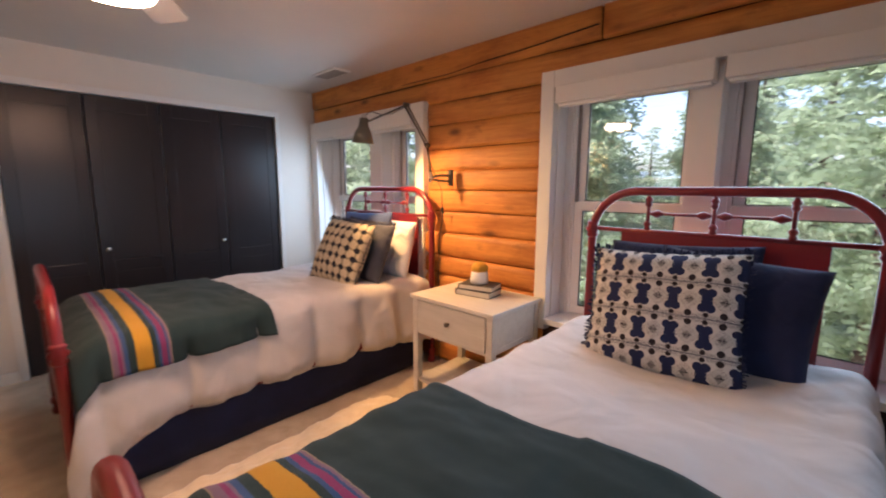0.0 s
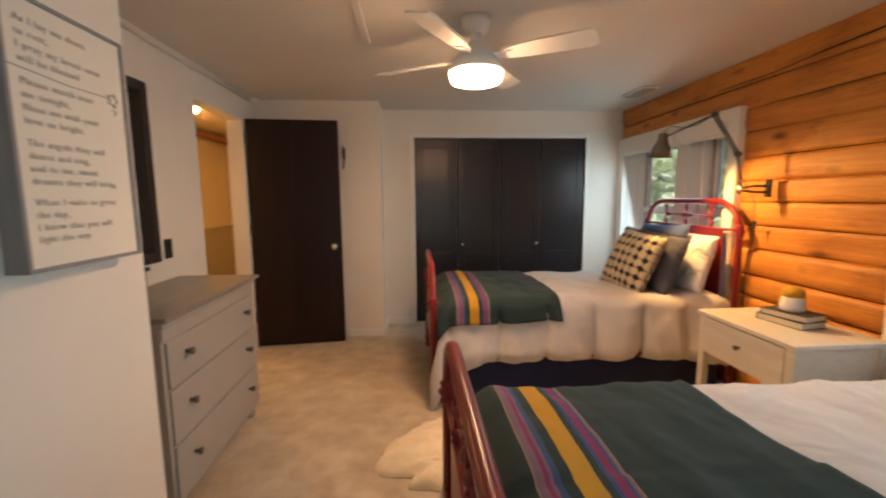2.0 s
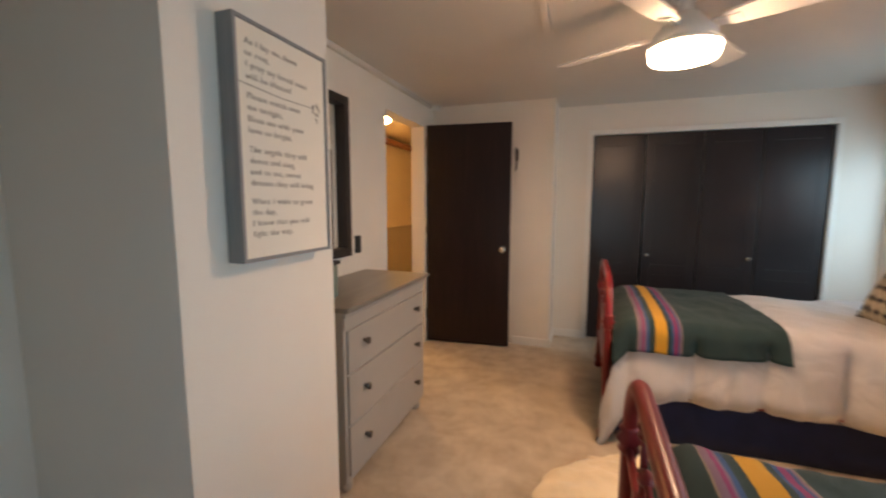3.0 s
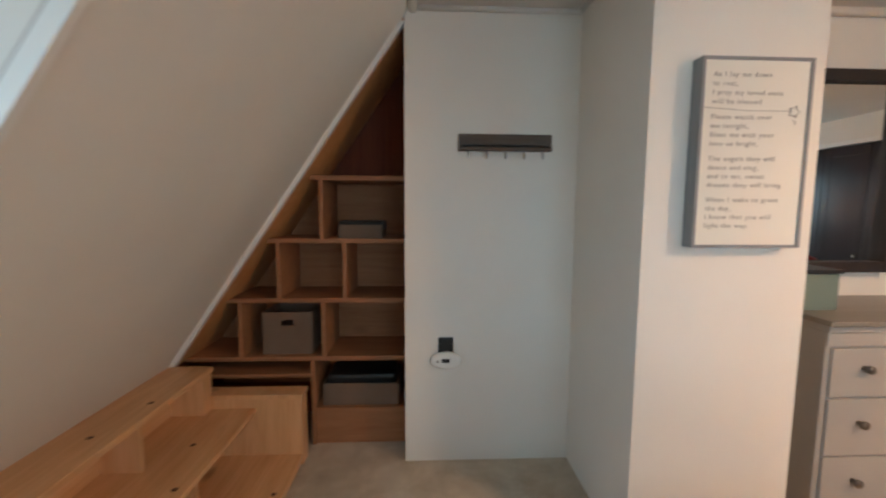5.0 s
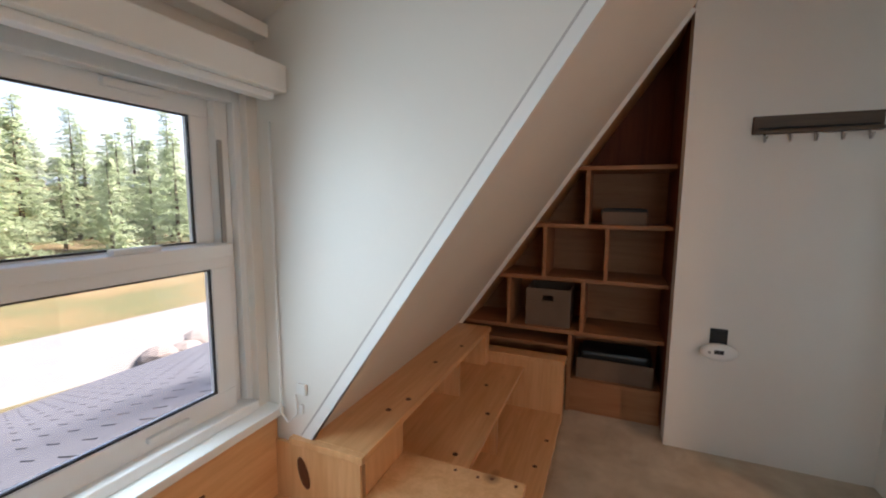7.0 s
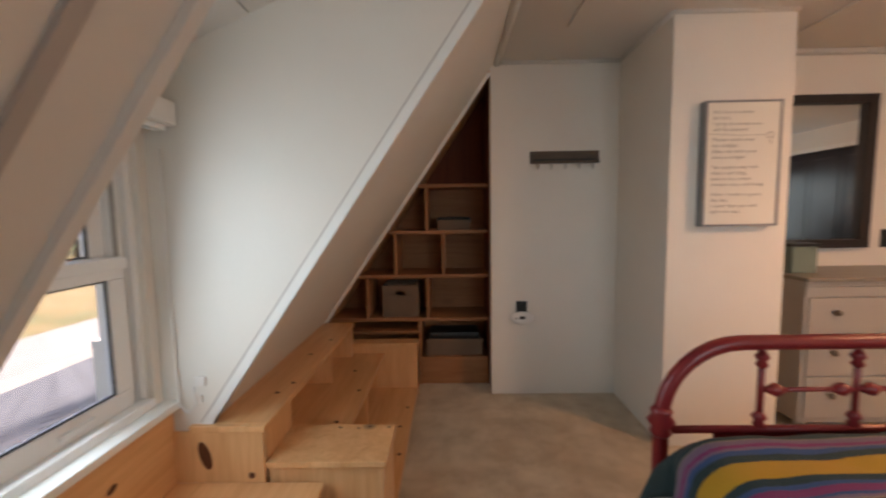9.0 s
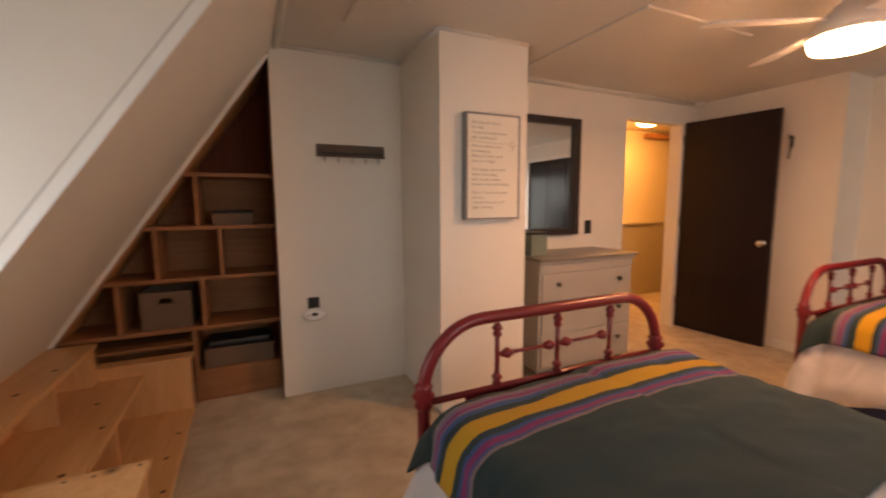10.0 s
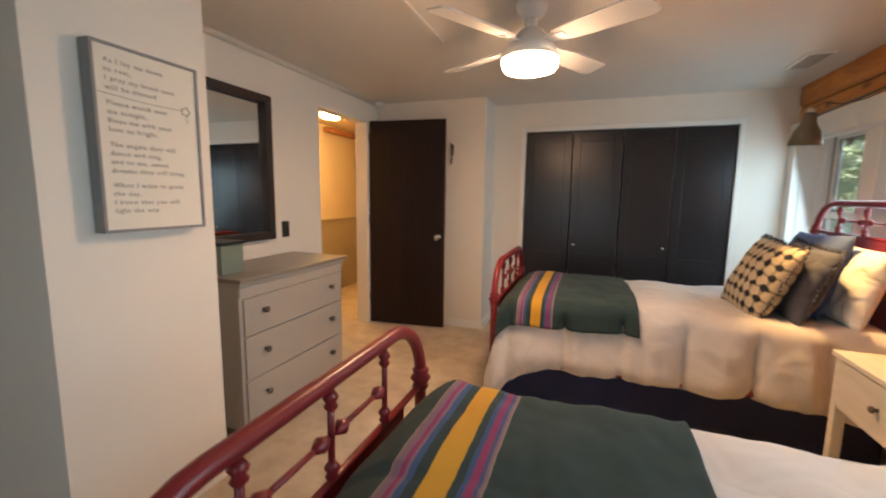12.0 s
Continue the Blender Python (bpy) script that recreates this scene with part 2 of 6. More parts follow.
def carpet_material():
    m, t, b = mat("beige_carpet", (0.40, 0.32, 0.23), 1.0)
    v = coords(t)
    big = noise_tex(t, v, 3.4, 5, 0.62, 0.4)
    patch = noise_tex(t, v, 8.0, 4, 0.55)
    tuft = noise_tex(t, v, 260, 3, 0.7)
    col = ramp(t, big, [(0.36, (0.42, 0.325, 0.22)), (0.50, (0.54, 0.435, 0.30)), (0.63, (0.68, 0.58, 0.44))])
    col = mixed(t, 0.45, col, ramp(t, patch, [(0.34, (0.40, 0.305, 0.20)), (0.66, (0.67, 0.57, 0.43))]))
    col = mixed(t, 0.5, col, ramp(t, tuft, [(0.3, (0.78, 0.78, 0.78)), (0.7, (1, 1, 1))]), "MULTIPLY")
    t.links.new(col, b.inputs["Base Color"])
    b.inputs["Sheen Weight"].default_value = 0.3
    bump(t, b, maths(t, "ADD", tuft, maths(t, "MULTIPLY", patch, 2.0)), 0.7, 0.006)
    return m


CARPET = carpet_material()


def blanket_material():
    """Dark green wool with a band of stripes that runs across the bed, set out from the foot end."""
    m, t, b = mat("striped_wool", (0.02, 0.03, 0.026), 1.0)
    c = t.nodes.new("ShaderNodeTexCoord")
    s = t.nodes.new("ShaderNodeSeparateXYZ")
    t.links.new(c.outputs["Object"], s.inputs[0])
    green, yellow, lilac, pink, blue, tan = (0.019, 0.043, 0.045), (0.56, 0.30, 0.022), (0.20, 0.13, 0.19), (0.24, 0.035, 0.13), (0.035, 0.085, 0.21), (0.30, 0.24, 0.17)
    band = [(0.000, green), (0.146, tan), (0.151, lilac), (0.168, pink), (0.182, lilac), (0.191, blue), (0.206, green), (0.231, yellow), (0.292, green), (0.310, blue), (0.324, pink), (0.340, blue), (0.351, lilac), (0.358, tan), (0.363, green)]
    wob = noise_tex(t, c.outputs["Object"], 60, 2)
    y = maths(t, "ADD", s.outputs[1], maths(t, "MULTIPLY", maths(t, "SUBTRACT", wob, 0.5), 0.006))
    col = ramp(t, y, band, True)
    lint = noise_tex(t, c.outputs["Object"], 340, 3, 0.7)
    col = mixed(t, 0.45, col, ramp(t, lint, [(0.3, (0.5, 0.5, 0.5)), (0.75, (1.0, 1.0, 1.0))]), "MULTIPLY")
    t.links.new(col, b.inputs["Base Color"])
    b.inputs["Sheen Weight"].default_value = 0.04
    bump(t, b, lint, 0.5, 0.003)
    return m


WOOL = blanket_material()


def fret_material(name, pale, ink, brown, cell, tall):
    """Woven rows of fretted pale diamonds, ringed by navy and brown rounds, with hatched bands between the rows."""
    m, t, b = mat(name, pale, 0.95)
    c = t.nodes.new("ShaderNodeTexCoord")
    s = t.nodes.new("ShaderNodeSeparateXYZ")
    wav = noise_tex(t, c.outputs["Object"], 9, 2)
    t.links.new(c.outputs["Object"], s.inputs[0])
    sway = maths(t, "MULTIPLY", maths(t, "SUBTRACT", wav, 0.5), 0.012)
    u = maths(t, "MULTIPLY", maths(t, "ADD", s.outputs[0], sway), 1 / cell)
    w = maths(t, "MULTIPLY", maths(t, "ADD", s.outputs[2], sway), 1 / (cell * tall))
    fu = maths(t, "ABSOLUTE", maths(t, "SUBTRACT", maths(t, "FRACT", maths(t, "ADD", u, 50.5)), 0.5))
    fw = maths(t, "MULTIPLY", maths(t, "ABSOLUTE", maths(t, "SUBTRACT", maths(t, "FRACT", maths(t, "ADD", w, 50.15)), 0.5)), tall)

    def disc(x, y, r):
        a, d = maths(t, "SUBTRACT", fu, x), maths(t, "SUBTRACT", fw, y)
        return maths(t, "LESS_THAN", maths(t, "ADD", maths(t, "MULTIPLY", a, a), maths(t, "MULTIPLY", d, d)), r * r)

    d = maths(t, "ADD", fu, fw)
    skew = maths(t, "ABSOLUTE", maths(t, "SUBTRACT", fu, fw))
    outside = maths(t, "GREATER_THAN", d, 0.37)
    steps = maths(t, "GREATER_THAN", maths(t, "SINE", maths(t, "MULTIPLY", d, 95.0)), 0.25)
    turns = maths(t, "GREATER_THAN", maths(t, "SINE", maths(t, "MULTIPLY", skew, 62.0)), -0.2)
    fret = maths(t, "MULTIPLY", maths(t, "MULTIPLY", steps, turns), 0.85)
    bars = maths(t, "MULTIPLY", maths(t, "LESS_THAN", d, 0.15), maths(t, "GREATER_THAN", maths(t, "SINE", maths(t, "MULTIPLY", fw, 130.0)), -0.3))
    inner = maths(t, "MULTIPLY", maths(t, "SUBTRACT", 1.0, outside), maths(t, "MAXIMUM", fret, bars))
    blue = maths(t, "MULTIPLY", outside, maths(t, "MAXIMUM", disc(0.5, 0.0, 0.185), disc(0.385, 0.26, 0.145)))
    dots = maths(t, "MAXIMUM", disc(0.0, 0.45, 0.11), disc(0.5, 0.49, 0.085))
    line = maths(t, "GREATER_THAN", fw, tall / 2 - 0.018)
    hatch = maths(t, "MULTIPLY", maths(t, "GREATER_THAN", fw, 0.47), maths(t, "GREATER_THAN", maths(t, "SINE", maths(t, "MULTIPLY", skew, 95.0)), 0.35))
    weave = noise_tex(t, c.outputs["Object"], 380, 2)
    col = mixed(t, maths(t, "MAXIMUM", inner, maths(t, "MULTIPLY", hatch, 0.85)), pale, (0.06, 0.055, 0.06))
    col = mixed(t, maths(t, "MAXIMUM", blue, maths(t, "MULTIPLY", line, 0.8)), col, ink)
    col = mixed(t, dots, col, brown)
    col = mixed(t, 0.5, col, ramp(t, weave, [(0.3, (0.65, 0.65, 0.65)), (0.7, (1, 1, 1))]), "MULTIPLY")
    t.links.new(col, b.inputs["Base Color"])
    bump(t, b, maths(t, "ADD", maths(t, "MAXIMUM", blue, dots), weave), 0.6, 0.004)
    return m


WEAVE = fret_material("navy_cream_weave", (0.66, 0.64, 0.60), (0.012, 0.020, 0.075), (0.022, 0.016, 0.020), 0.106, 1.22)


def pom_material(name, pale, ink, cell):
    """Knotted cushion cover: clusters of cream tufts in rows, with dark tufts in the gaps."""
    m, t, b = mat(name, pale, 1.0)
    c = t.nodes.new("ShaderNodeTexCoord")
    s = t.nodes.new("ShaderNodeSeparateXYZ")
    wav = noise_tex(t, c.outputs["Object"], 30, 3)
    t.links.new(c.outputs["Object"], s.inputs[0])
    sway = maths(t, "MULTIPLY", maths(t, "SUBTRACT", wav, 0.5), 0.030)
    u = maths(t, "MULTIPLY", maths(t, "ADD", s.outputs[0], sway), 1 / cell)
    w = maths(t, "MULTIPLY", maths(t, "SUBTRACT", s.outputs[2], sway), 1 / cell)
    fu = maths(t, "ABSOLUTE", maths(t, "SUBTRACT", maths(t, "FRACT", maths(t, "ADD", u, 40.0)), 0.5))
    fw = maths(t, "ABSOLUTE", maths(t, "SUBTRACT", maths(t, "FRACT", maths(t, "ADD", w, 40.0)), 0.5))
    d = maths(t, "ADD", maths(t, "MULTIPLY", fu, fu), maths(t, "MULTIPLY", fw, fw))
    e, g = maths(t, "SUBTRACT", 0.5, fu), maths(t, "SUBTRACT", 0.5, fw)
    far = maths(t, "ADD", maths(t, "MULTIPLY", e, e), maths(t, "MULTIPLY", g, g))
    tuft = ramp(t, d, [(0.15, (1, 1, 1)), (0.24, (0, 0, 0))])
    dark = ramp(t, far, [(0.065, (1, 1, 1)), (0.095, (0, 0, 0))])
    wool = noise_tex(t, c.outputs["Object"], 240, 3, 0.7)
    col = mixed(t, tuft, tuple(p * 0.42 for p in pale), pale)
    col = mixed(t, dark, col, ink)
    col = mixed(t, 0.55, col, ramp(t, wool, [(0.3, (0.55, 0.55, 0.55)), (0.7, (1, 1, 1))]), "MULTIPLY")
    t.links.new(col, b.inputs["Base Color"])
    bump(t, b, maths(t, "ADD", maths(t, "ADD", tuft, dark), wool), 0.9, 0.008)
    return m


WEAVE_B = pom_material("navy_cream_tufts", (0.66, 0.56, 0.40), (0.016, 0.018, 0.032), 0.066)

# ---- mesh helpers ----


def finish(name, bm, material, smooth=False):
    bmesh.ops.recalc_face_normals(bm, faces=bm.faces)
    me = bpy.data.meshes.new(name)
    bm.to_mesh(me)
    bm.free()
    me.materials.append(material)
    if smooth:
        for p in me.polygons:
            p.use_smooth = True
    return me


def part(name, bm, material, parent, label="", smooth=False):
    ob = new(name, finish(name, bm, material, smooth))
    ob.parent = parent
    if label:
        tagged(ob, label)
    return ob


def thing(name, label, category, at=(0, 0, 0), turn=0.0, group="", kind=""):
    ob = new(name)
    ob.matrix_world = pose(*at, 0, 0, turn)
    return tagged(ob, label, category, group, kind)


def single(name, bm, material, label, category, at=(0, 0, 0), turn=(0, 0, 0), smooth=False, group="", kind=""):
    ob = new(name, finish(name, bm, material, smooth))
    ob.matrix_world = pose(*at, *turn)
    return tagged(ob, label, category, group, kind)


def box(x0, y0, z0, x1, y1, z1, bevel=0.0, bm=None):
    own = bmesh.new()
    r = bmesh.ops.create_cube(own, size=1.0)
    bmesh.ops.scale(own, vec=(abs(x1 - x0), abs(y1 - y0), abs(z1 - z0)), verts=r["verts"])
    bmesh.ops.translate(own, vec=((x0 + x1) / 2, (y0 + y1) / 2, (z0 + z1) / 2), verts=own.verts)
    if bevel:
        bmesh.ops.bevel(own, geom=own.edges[:], offset=bevel, segments=2, affect="EDGES", profile=0.6)
    if bm is None:
        return own
    me = bpy.data.meshes.new("tmp")
    own.to_mesh(me)
    own.free()
    bm.from_mesh(me)
    bpy.data.meshes.remove(me)
    return bm


def prism(outline, axis, a, b, bm=None):
    """A flat outline of 2D points, pushed out from a to b along an axis; the outline's plane is the other two axes in order."""
    bm = bm or bmesh.new()

    def place(p, w):
        return {"x": (w, p[0], p[1]), "y": (p[0], w, p[1]), "z": (p[0], p[1], w)}[axis]

    lo = [bm.verts.new(place(p, a)) for p in outline]
    hi = [bm.verts.new(place(p, b)) for p in outline]
    bm.faces.new(lo)
    bm.faces.new(hi[::-1])
    for i in range(len(outline)):
        j = (i + 1) % len(outline)
        bm.faces.new((lo[i], lo[j], hi[j], hi[i]))
    return bm


def tube(points, radius, sides=10, bm=None):
    bm = bm or bmesh.new()
    pts = [Vector(p) for p in points]
    rings = []
    up = None
    for i, p in enumerate(pts):
        d = (pts[min(i + 1, len(pts) - 1)] - pts[max(i - 1, 0)]).normalized()
        if up is None:
            up = d.orthogonal().normalized()
        up = (up - d * up.dot(d)).normalized()
        side = d.cross(up)
        r = radius[i] if isinstance(radius, (list, tuple)) else radius
        rings.append([bm.verts.new(p + (up * math.cos(k * math.tau / sides) + side * math.sin(k * math.tau / sides)) * r) for k in range(sides)])
    for a, b in zip(rings, rings[1:]):
        for k in range(sides):
            bm.faces.new((a[k], a[(k + 1) % sides], b[(k + 1) % sides], b[k]))
    bm.faces.new(rings[0])
    bm.faces.new(rings[-1][::-1])
    return bm


def lathe(profile, sides=16, at=(0, 0, 0), axis="z", bm=None):
    """A turned shape: profile rows of (radius, height) along an axis from a point."""
    turn = {"z": Matrix(), "x": Matrix.Rotation(radians(90), 4, "Y"), "y": Matrix.Rotation(radians(-90), 4, "X")}[axis]
    m = Matrix.Translation(at) @ turn
    bm = bm or bmesh.new()
    rings = [[bm.verts.new(m @ Vector((max(r, 1e-4) * math.cos(k * math.tau / sides), max(r, 1e-4) * math.sin(k * math.tau / sides), h))) for k in range(sides)] for r, h in profile]
    for a, b in zip(rings, rings[1:]):
        for k in range(sides):
            bm.faces.new((a[k], a[(k + 1) % sides], b[(k + 1) % sides], b[k]))
    bm.faces.new(rings[0][::-1])
    bm.faces.new(rings[-1])
    return bm


def sheet(f, nu, nv, thick, bm=None):
    """A closed cloth-like sheet over the surface f(u, v), thickened against its normal."""
    bm = bm or bmesh.new()
    e = 1e-3
    top, low = [], []
    for i in range(nu + 1):
        ra, rb = [], []
        for j in range(nv + 1):
            u, v = i / nu, j / nv
            p = Vector(f(u, v))
            du = Vector(f(min(u + e, 1), v)) - Vector(f(max(u - e, 0), v))
            dv = Vector(f(u, min(v + e, 1))) - Vector(f(u, max(v - e, 0)))
            n = du.cross(dv)
            n = n.normalized() if n.length > 1e-12 else Vector((0, 0, 1))
            ra.append(bm.verts.new(p))
            rb.append(bm.verts.new(p - n * thick))
        top.append(ra)
        low.append(rb)
    for i in range(nu):
        for j in range(nv):
            bm.faces.new((top[i][j], top[i + 1][j], top[i + 1][j + 1], top[i][j + 1]))
            bm.faces.new((low[i][j], low[i][j + 1], low[i + 1][j + 1], low[i + 1][j]))
    for i in range(nu):
        bm.faces.new((top[i][0], low[i][0], low[i + 1][0], top[i + 1][0]))
        bm.faces.new((top[i][nv], top[i + 1][nv], low[i + 1][nv], low[i][nv]))
    for j in range(nv):
        bm.faces.new((top[0][j], top[0][j + 1], low[0][j + 1], low[0][j]))
        bm.faces.new((top[nu][j], low[nu][j], low[nu][j + 1], top[nu][j + 1]))
    return bm


def arc(cx, cz, r, a0, a1, n=8):
    return [(cx + r * math.cos(radians(a0 + (a1 - a0) * i / n)), cz + r * math.sin(radians(a0 + (a1 - a0) * i / n))) for i in range(n + 1)]

# ---- structure ----
WEST, NORTH, SOUTH, HIGH = -2.82, 3.673, 0.0, 2.24
PITCH, FOOT_X, FOOT_Z = 1.45, 2.686, 0.536          # the sloped ceiling: rise over run, and a point on it
DORMER_S, DORMER_N, DORMER_X = 1.275, 2.29, 2.92


def slope_x(z):
    return FOOT_X - (z - FOOT_Z) / PITCH


def structure(name, bm, material, label, category, smooth=False):
    return single(name, bm, material, label, category, kind="structure", smooth=smooth)


structure("floor", box(-4.6, -1.4, -0.2, 3.3, 3.95, 0.0), CARPET, "beige cut-pile carpet with mottled tread marks", "carpet")


def ceiling():
    bm = box(-2.95, -0.85, HIGH, slope_x(HIGH) + 0.02, 3.95, HIGH + 0.15)
    # dormer: a short flat run, then planks that fall to the window
    box(slope_x(HIGH) + 0.02, DORMER_S - 0.1, HIGH, 1.78, DORMER_N + 0.1, HIGH + 0.15, 0, bm)
    fall = (HIGH - 1.745) / (DORMER_X - 1.75)
    x = 1.75
    while x < DORMER_X + 0.1:
        a, b = x + 0.003, x + 0.177
        prism([(a, HIGH - (a - 1.75) * fall), (b, HIGH - (b - 1.75) * fall), (b, HIGH - (b - 1.75) * fall + 0.05), (a, HIGH - (a - 1.75) * fall + 0.05)], "y", DORMER_S - 0.1, DORMER_N + 0.1, bm)
        x += 0.18
    prism([(1.70, HIGH + 0.06), (3.2, HIGH + 0.06 - 1.45 * fall), (3.2, HIGH + 0.16 - 1.45 * fall), (1.70, HIGH + 0.16)], "y", DORMER_S - 0.1, DORMER_N + 0.1, bm)
    # battens over the panel joints
    for a in ((-0.165, 0.02, -0.125, 1.22), (-1.0, 1.18, -0.167, 1.22), (1.172, 0.42, 1.184, 1.25)):
        box(a[0], a[1], HIGH - 0.012, a[2], a[3], HIGH + 0.002, 0.003, bm)
    return structure("ceiling", bm, CEIL, "cream painted flat ceiling with thin battens", "ceiling")


ceiling()

# south side: nook, pillar, mirror wall with the hall opening, chase and closet wall
structure("wall_nook", box(0.60, -0.20, 0, 1.54, -0.082, HIGH + 0.004), WALL, "white painted nook wall with faint texture", "wall")
structure("wall_pillar", box(0.094, -0.20, 0.002, 0.696, 0.555, HIGH + 0.004), WALL, "cream painted boxed wall pillar", "wall")
HALL_W, HALL_E, HALL_H = -2.19, -1.425, 2.02
bm = box(HALL_E, -0.12, 0, 0.10, SOUTH, HIGH + 0.006)
box(-2.95, -0.12, 0, HALL_W, SOUTH, HIGH + 0.006, 0, bm)
box(HALL_W, -0.12, HALL_H, HALL_E, SOUTH, HIGH + 0.006, 0, bm)
structure("wall_south", bm, WALL, "cream painted wall with an opening to the hall", "wall")
structure("wall_chase", box(-2.95, 0.004, 0, -2.425, 1.14, HIGH + 0.003), WALL, "cream painted boxed-out wall behind the door", "wall")
CL0, CL1, CLH = 1.463, 3.283, 1.965
bm = box(-3.5, 1.10, 0, WEST, CL0, HIGH + 0.005)
box(-3.5, CL1, 0, WEST, NORTH + 0.2, HIGH + 0.005, 0, bm)
box(-3.5, CL0, CLH, WEST, CL1, HIGH + 0.005, 0, bm)
box(-3.5, CL0, 0, -3.42, CL1, CLH, 0, bm)
structure("wall_west", bm, WALL, "cream painted wall around a wide closet opening", "wall")

bm = bmesh.new()
box(WEST, 1.142, 0, WEST + 0.014, CL0 - 0.05, 0.075, 0.003, bm)
box(-2.425, 0.80, 0, -2.411, 1.154, 0.075, 0.003, bm)
box(-2.80, 1.14, 0, -2.411, 1.154, 0.075, 0.003, bm)
box(WEST, CL1 + 0.05, 0, WEST + 0.014, NORTH - 0.05, 0.075, 0.003, bm)
box(HALL_E, SOUTH, 0, 0.088, SOUTH + 0.014, 0.075, 0.003, bm)
box(0.092, 0.555, 0, 0.697, 0.569, 0.10, 0.003, bm)
structure("baseboard", bm, TRIM, "white painted baseboard", "baseboard")
bm = box(WEST - 0.02, CL0 - 0.045, 0, WEST + 0.016, CL0, CLH + 0.045, 0.003)
box(WEST - 0.02, CL1, 0, WEST + 0.016, CL1 + 0.04, CLH + 0.045, 0.003, bm)
box(WEST - 0.02, CL0, CLH, WEST + 0.015, CL1, CLH + 0.045, 0.003, bm)
structure("closet_trim", bm, TRIM, "narrow white painted closet casing", "trim")
bm = tube([(0.09, 0.012, HIGH - 0.012), (-2.42, 0.012, HIGH - 0.012)], 0.022, 8)
tube([(0.70, -0.074, HIGH - 0.008), (1.50, -0.074, HIGH - 0.008)], 0.014, 8, bm)
tube([(0.092, 0.560, HIGH - 0.006), (0.700, 0.560, HIGH - 0.006)], 0.012, 8, bm)
tube([(0.700, 0.560, HIGH - 0.006), (0.700, -0.07, HIGH - 0.006)], 0.012, 8, bm)
structure("ceiling_trim", bm, CEIL, "small rounded cream ceiling moulding", "trim", True)
# door jamb in the hall opening
bm = box(HALL_W - 0.02, -0.125, 0, HALL_W + 0.012, 0.006, HALL_H + 0.01, 0.002)
structure("door_jamb", bm, TRIM, "cream painted door jamb lit by the hall lamp", "door frame")

# hall beyond the opening
bm = box(-4.6, -1.27, 0.98, -0.4, -1.15, 2.3)
box(-4.6, -1.27, 0, -4.5, -0.12, 2.3, 0, bm)
# unseen end wall, added close to the opening to bounce lamplight onto the jamb
box(-1.30, -1.15, 0, -1.20, -0.12, 2.3, 0, bm)
box(-4.6, -0.12, 0, -2.95, -0.02, 2.3, 0, bm)
structure("wall_hall", bm, HALLWALL, "warm cream hall wall with an unseen end wall added", "wall")
bm = box(-4.6, -1.27, 0, -0.4, -1.146, 0.98)
box(-4.5, -1.15, 0.975, -0.5, -1.125, 0.995, 0.004, bm)
structure("hall_wainscot", bm, BEAD, "tan hall wainscot below a chair rail", "wall")
structure("ceiling_hall", box(-4.6, -1.27, 2.20, -0.4, -0.12, 2.3), HALLWALL, "cream hall ceiling", "ceiling")
bm = box(-4.4, -1.12, 2.10, -3.05, -1.02, 2.16, 0.01)
structure("hall_beam", bm, SHELFWOOD, "brown wood beam across the hall", "beam")

# sloped ceiling, cut by the dormer


def slope_slab(y0, y1, material, z0=0.0, lift=0.0):
    a, b = slope_x(HIGH + 0.10), slope_x(z0)
    return prism([(a + lift, HIGH + 0.10), (b + lift, z0), (b + 0.16, z0), (a + 0.16, HIGH + 0.10)], "y", y0, y1)


structure("wall_slope_south", slope_slab(-0.09, DORMER_S - 0.003, WALL), WALL, "white painted sloping attic wall", "wall")
structure("wall_slope_north", slope_slab(DORMER_N + 0.003, NORTH + 0.25, WALL), WALL, "white painted sloping attic wall by the dormer", "wall")
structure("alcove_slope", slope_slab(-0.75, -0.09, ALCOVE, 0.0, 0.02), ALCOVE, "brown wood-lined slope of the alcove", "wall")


def edge_strip(y0, y1, drop, material, name, label, z0, z1):
    n = Vector((PITCH, 0, 1)).normalized()
    out = [(slope_x(z1) - n.x * drop, z1 - n.z * drop), (slope_x(z0) - n.x * drop, z0 - n.z * drop), (slope_x(z0) + 0.03, z0), (slope_x(z1) + 0.03, z1)]
    return structure(name, prism(out, "y", y0, y1), material, label, "trim")


edge_strip(DORMER_S - 0.014, DORMER_S + 0.004, 0.008, TRIM, "dormer_edge_trim", "white corner strip along the dormer edge", 0.52, 2.24)
line = [(slope_x(2.22) + 0.032, 2.22), (slope_x(0.525) + 0.032, 0.525), (slope_x(0.525) + 0.038, 0.525), (slope_x(2.22) + 0.038, 2.22)]
structure("dormer_joint", prism(line, "y", DORMER_S - 0.01, DORMER_S + 0.0025), TAUPE, "thin taupe joint beside the dormer corner strip", "trim")
edge_strip(DORMER_N - 0.003, DORMER_N + 0.014, 0.010, TRIM, "dormer_edge_trim", "white corner strip along the dormer edge", 0.30, 2.24)
edge_strip(-0.105, -0.075, 0.020, TRIM, "alcove_edge_trim", "white strip along the alcove opening", 0.52, 2.18)
# thin raised strip, greyer than the slope on either side of it
edge_strip(DORMER_N + 0.088, DORMER_N + 0.103, 0.006, TAUPE, "slope_strip", "narrow raised taupe strip on the sloping wall", 0.30, 2.2)
lining = [(slope_x(2.20) - 0.012, 2.20), (slope_x(0.50) - 0.012, 0.50), (slope_x(0.50) + 0.02, 0.50), (slope_x(2.20) + 0.02, 2.20)]
structure("alcove_lining", prism(lining, "y", -0.60, -0.108), LINING, "amber wood lining under the slope of the alcove", "wall")
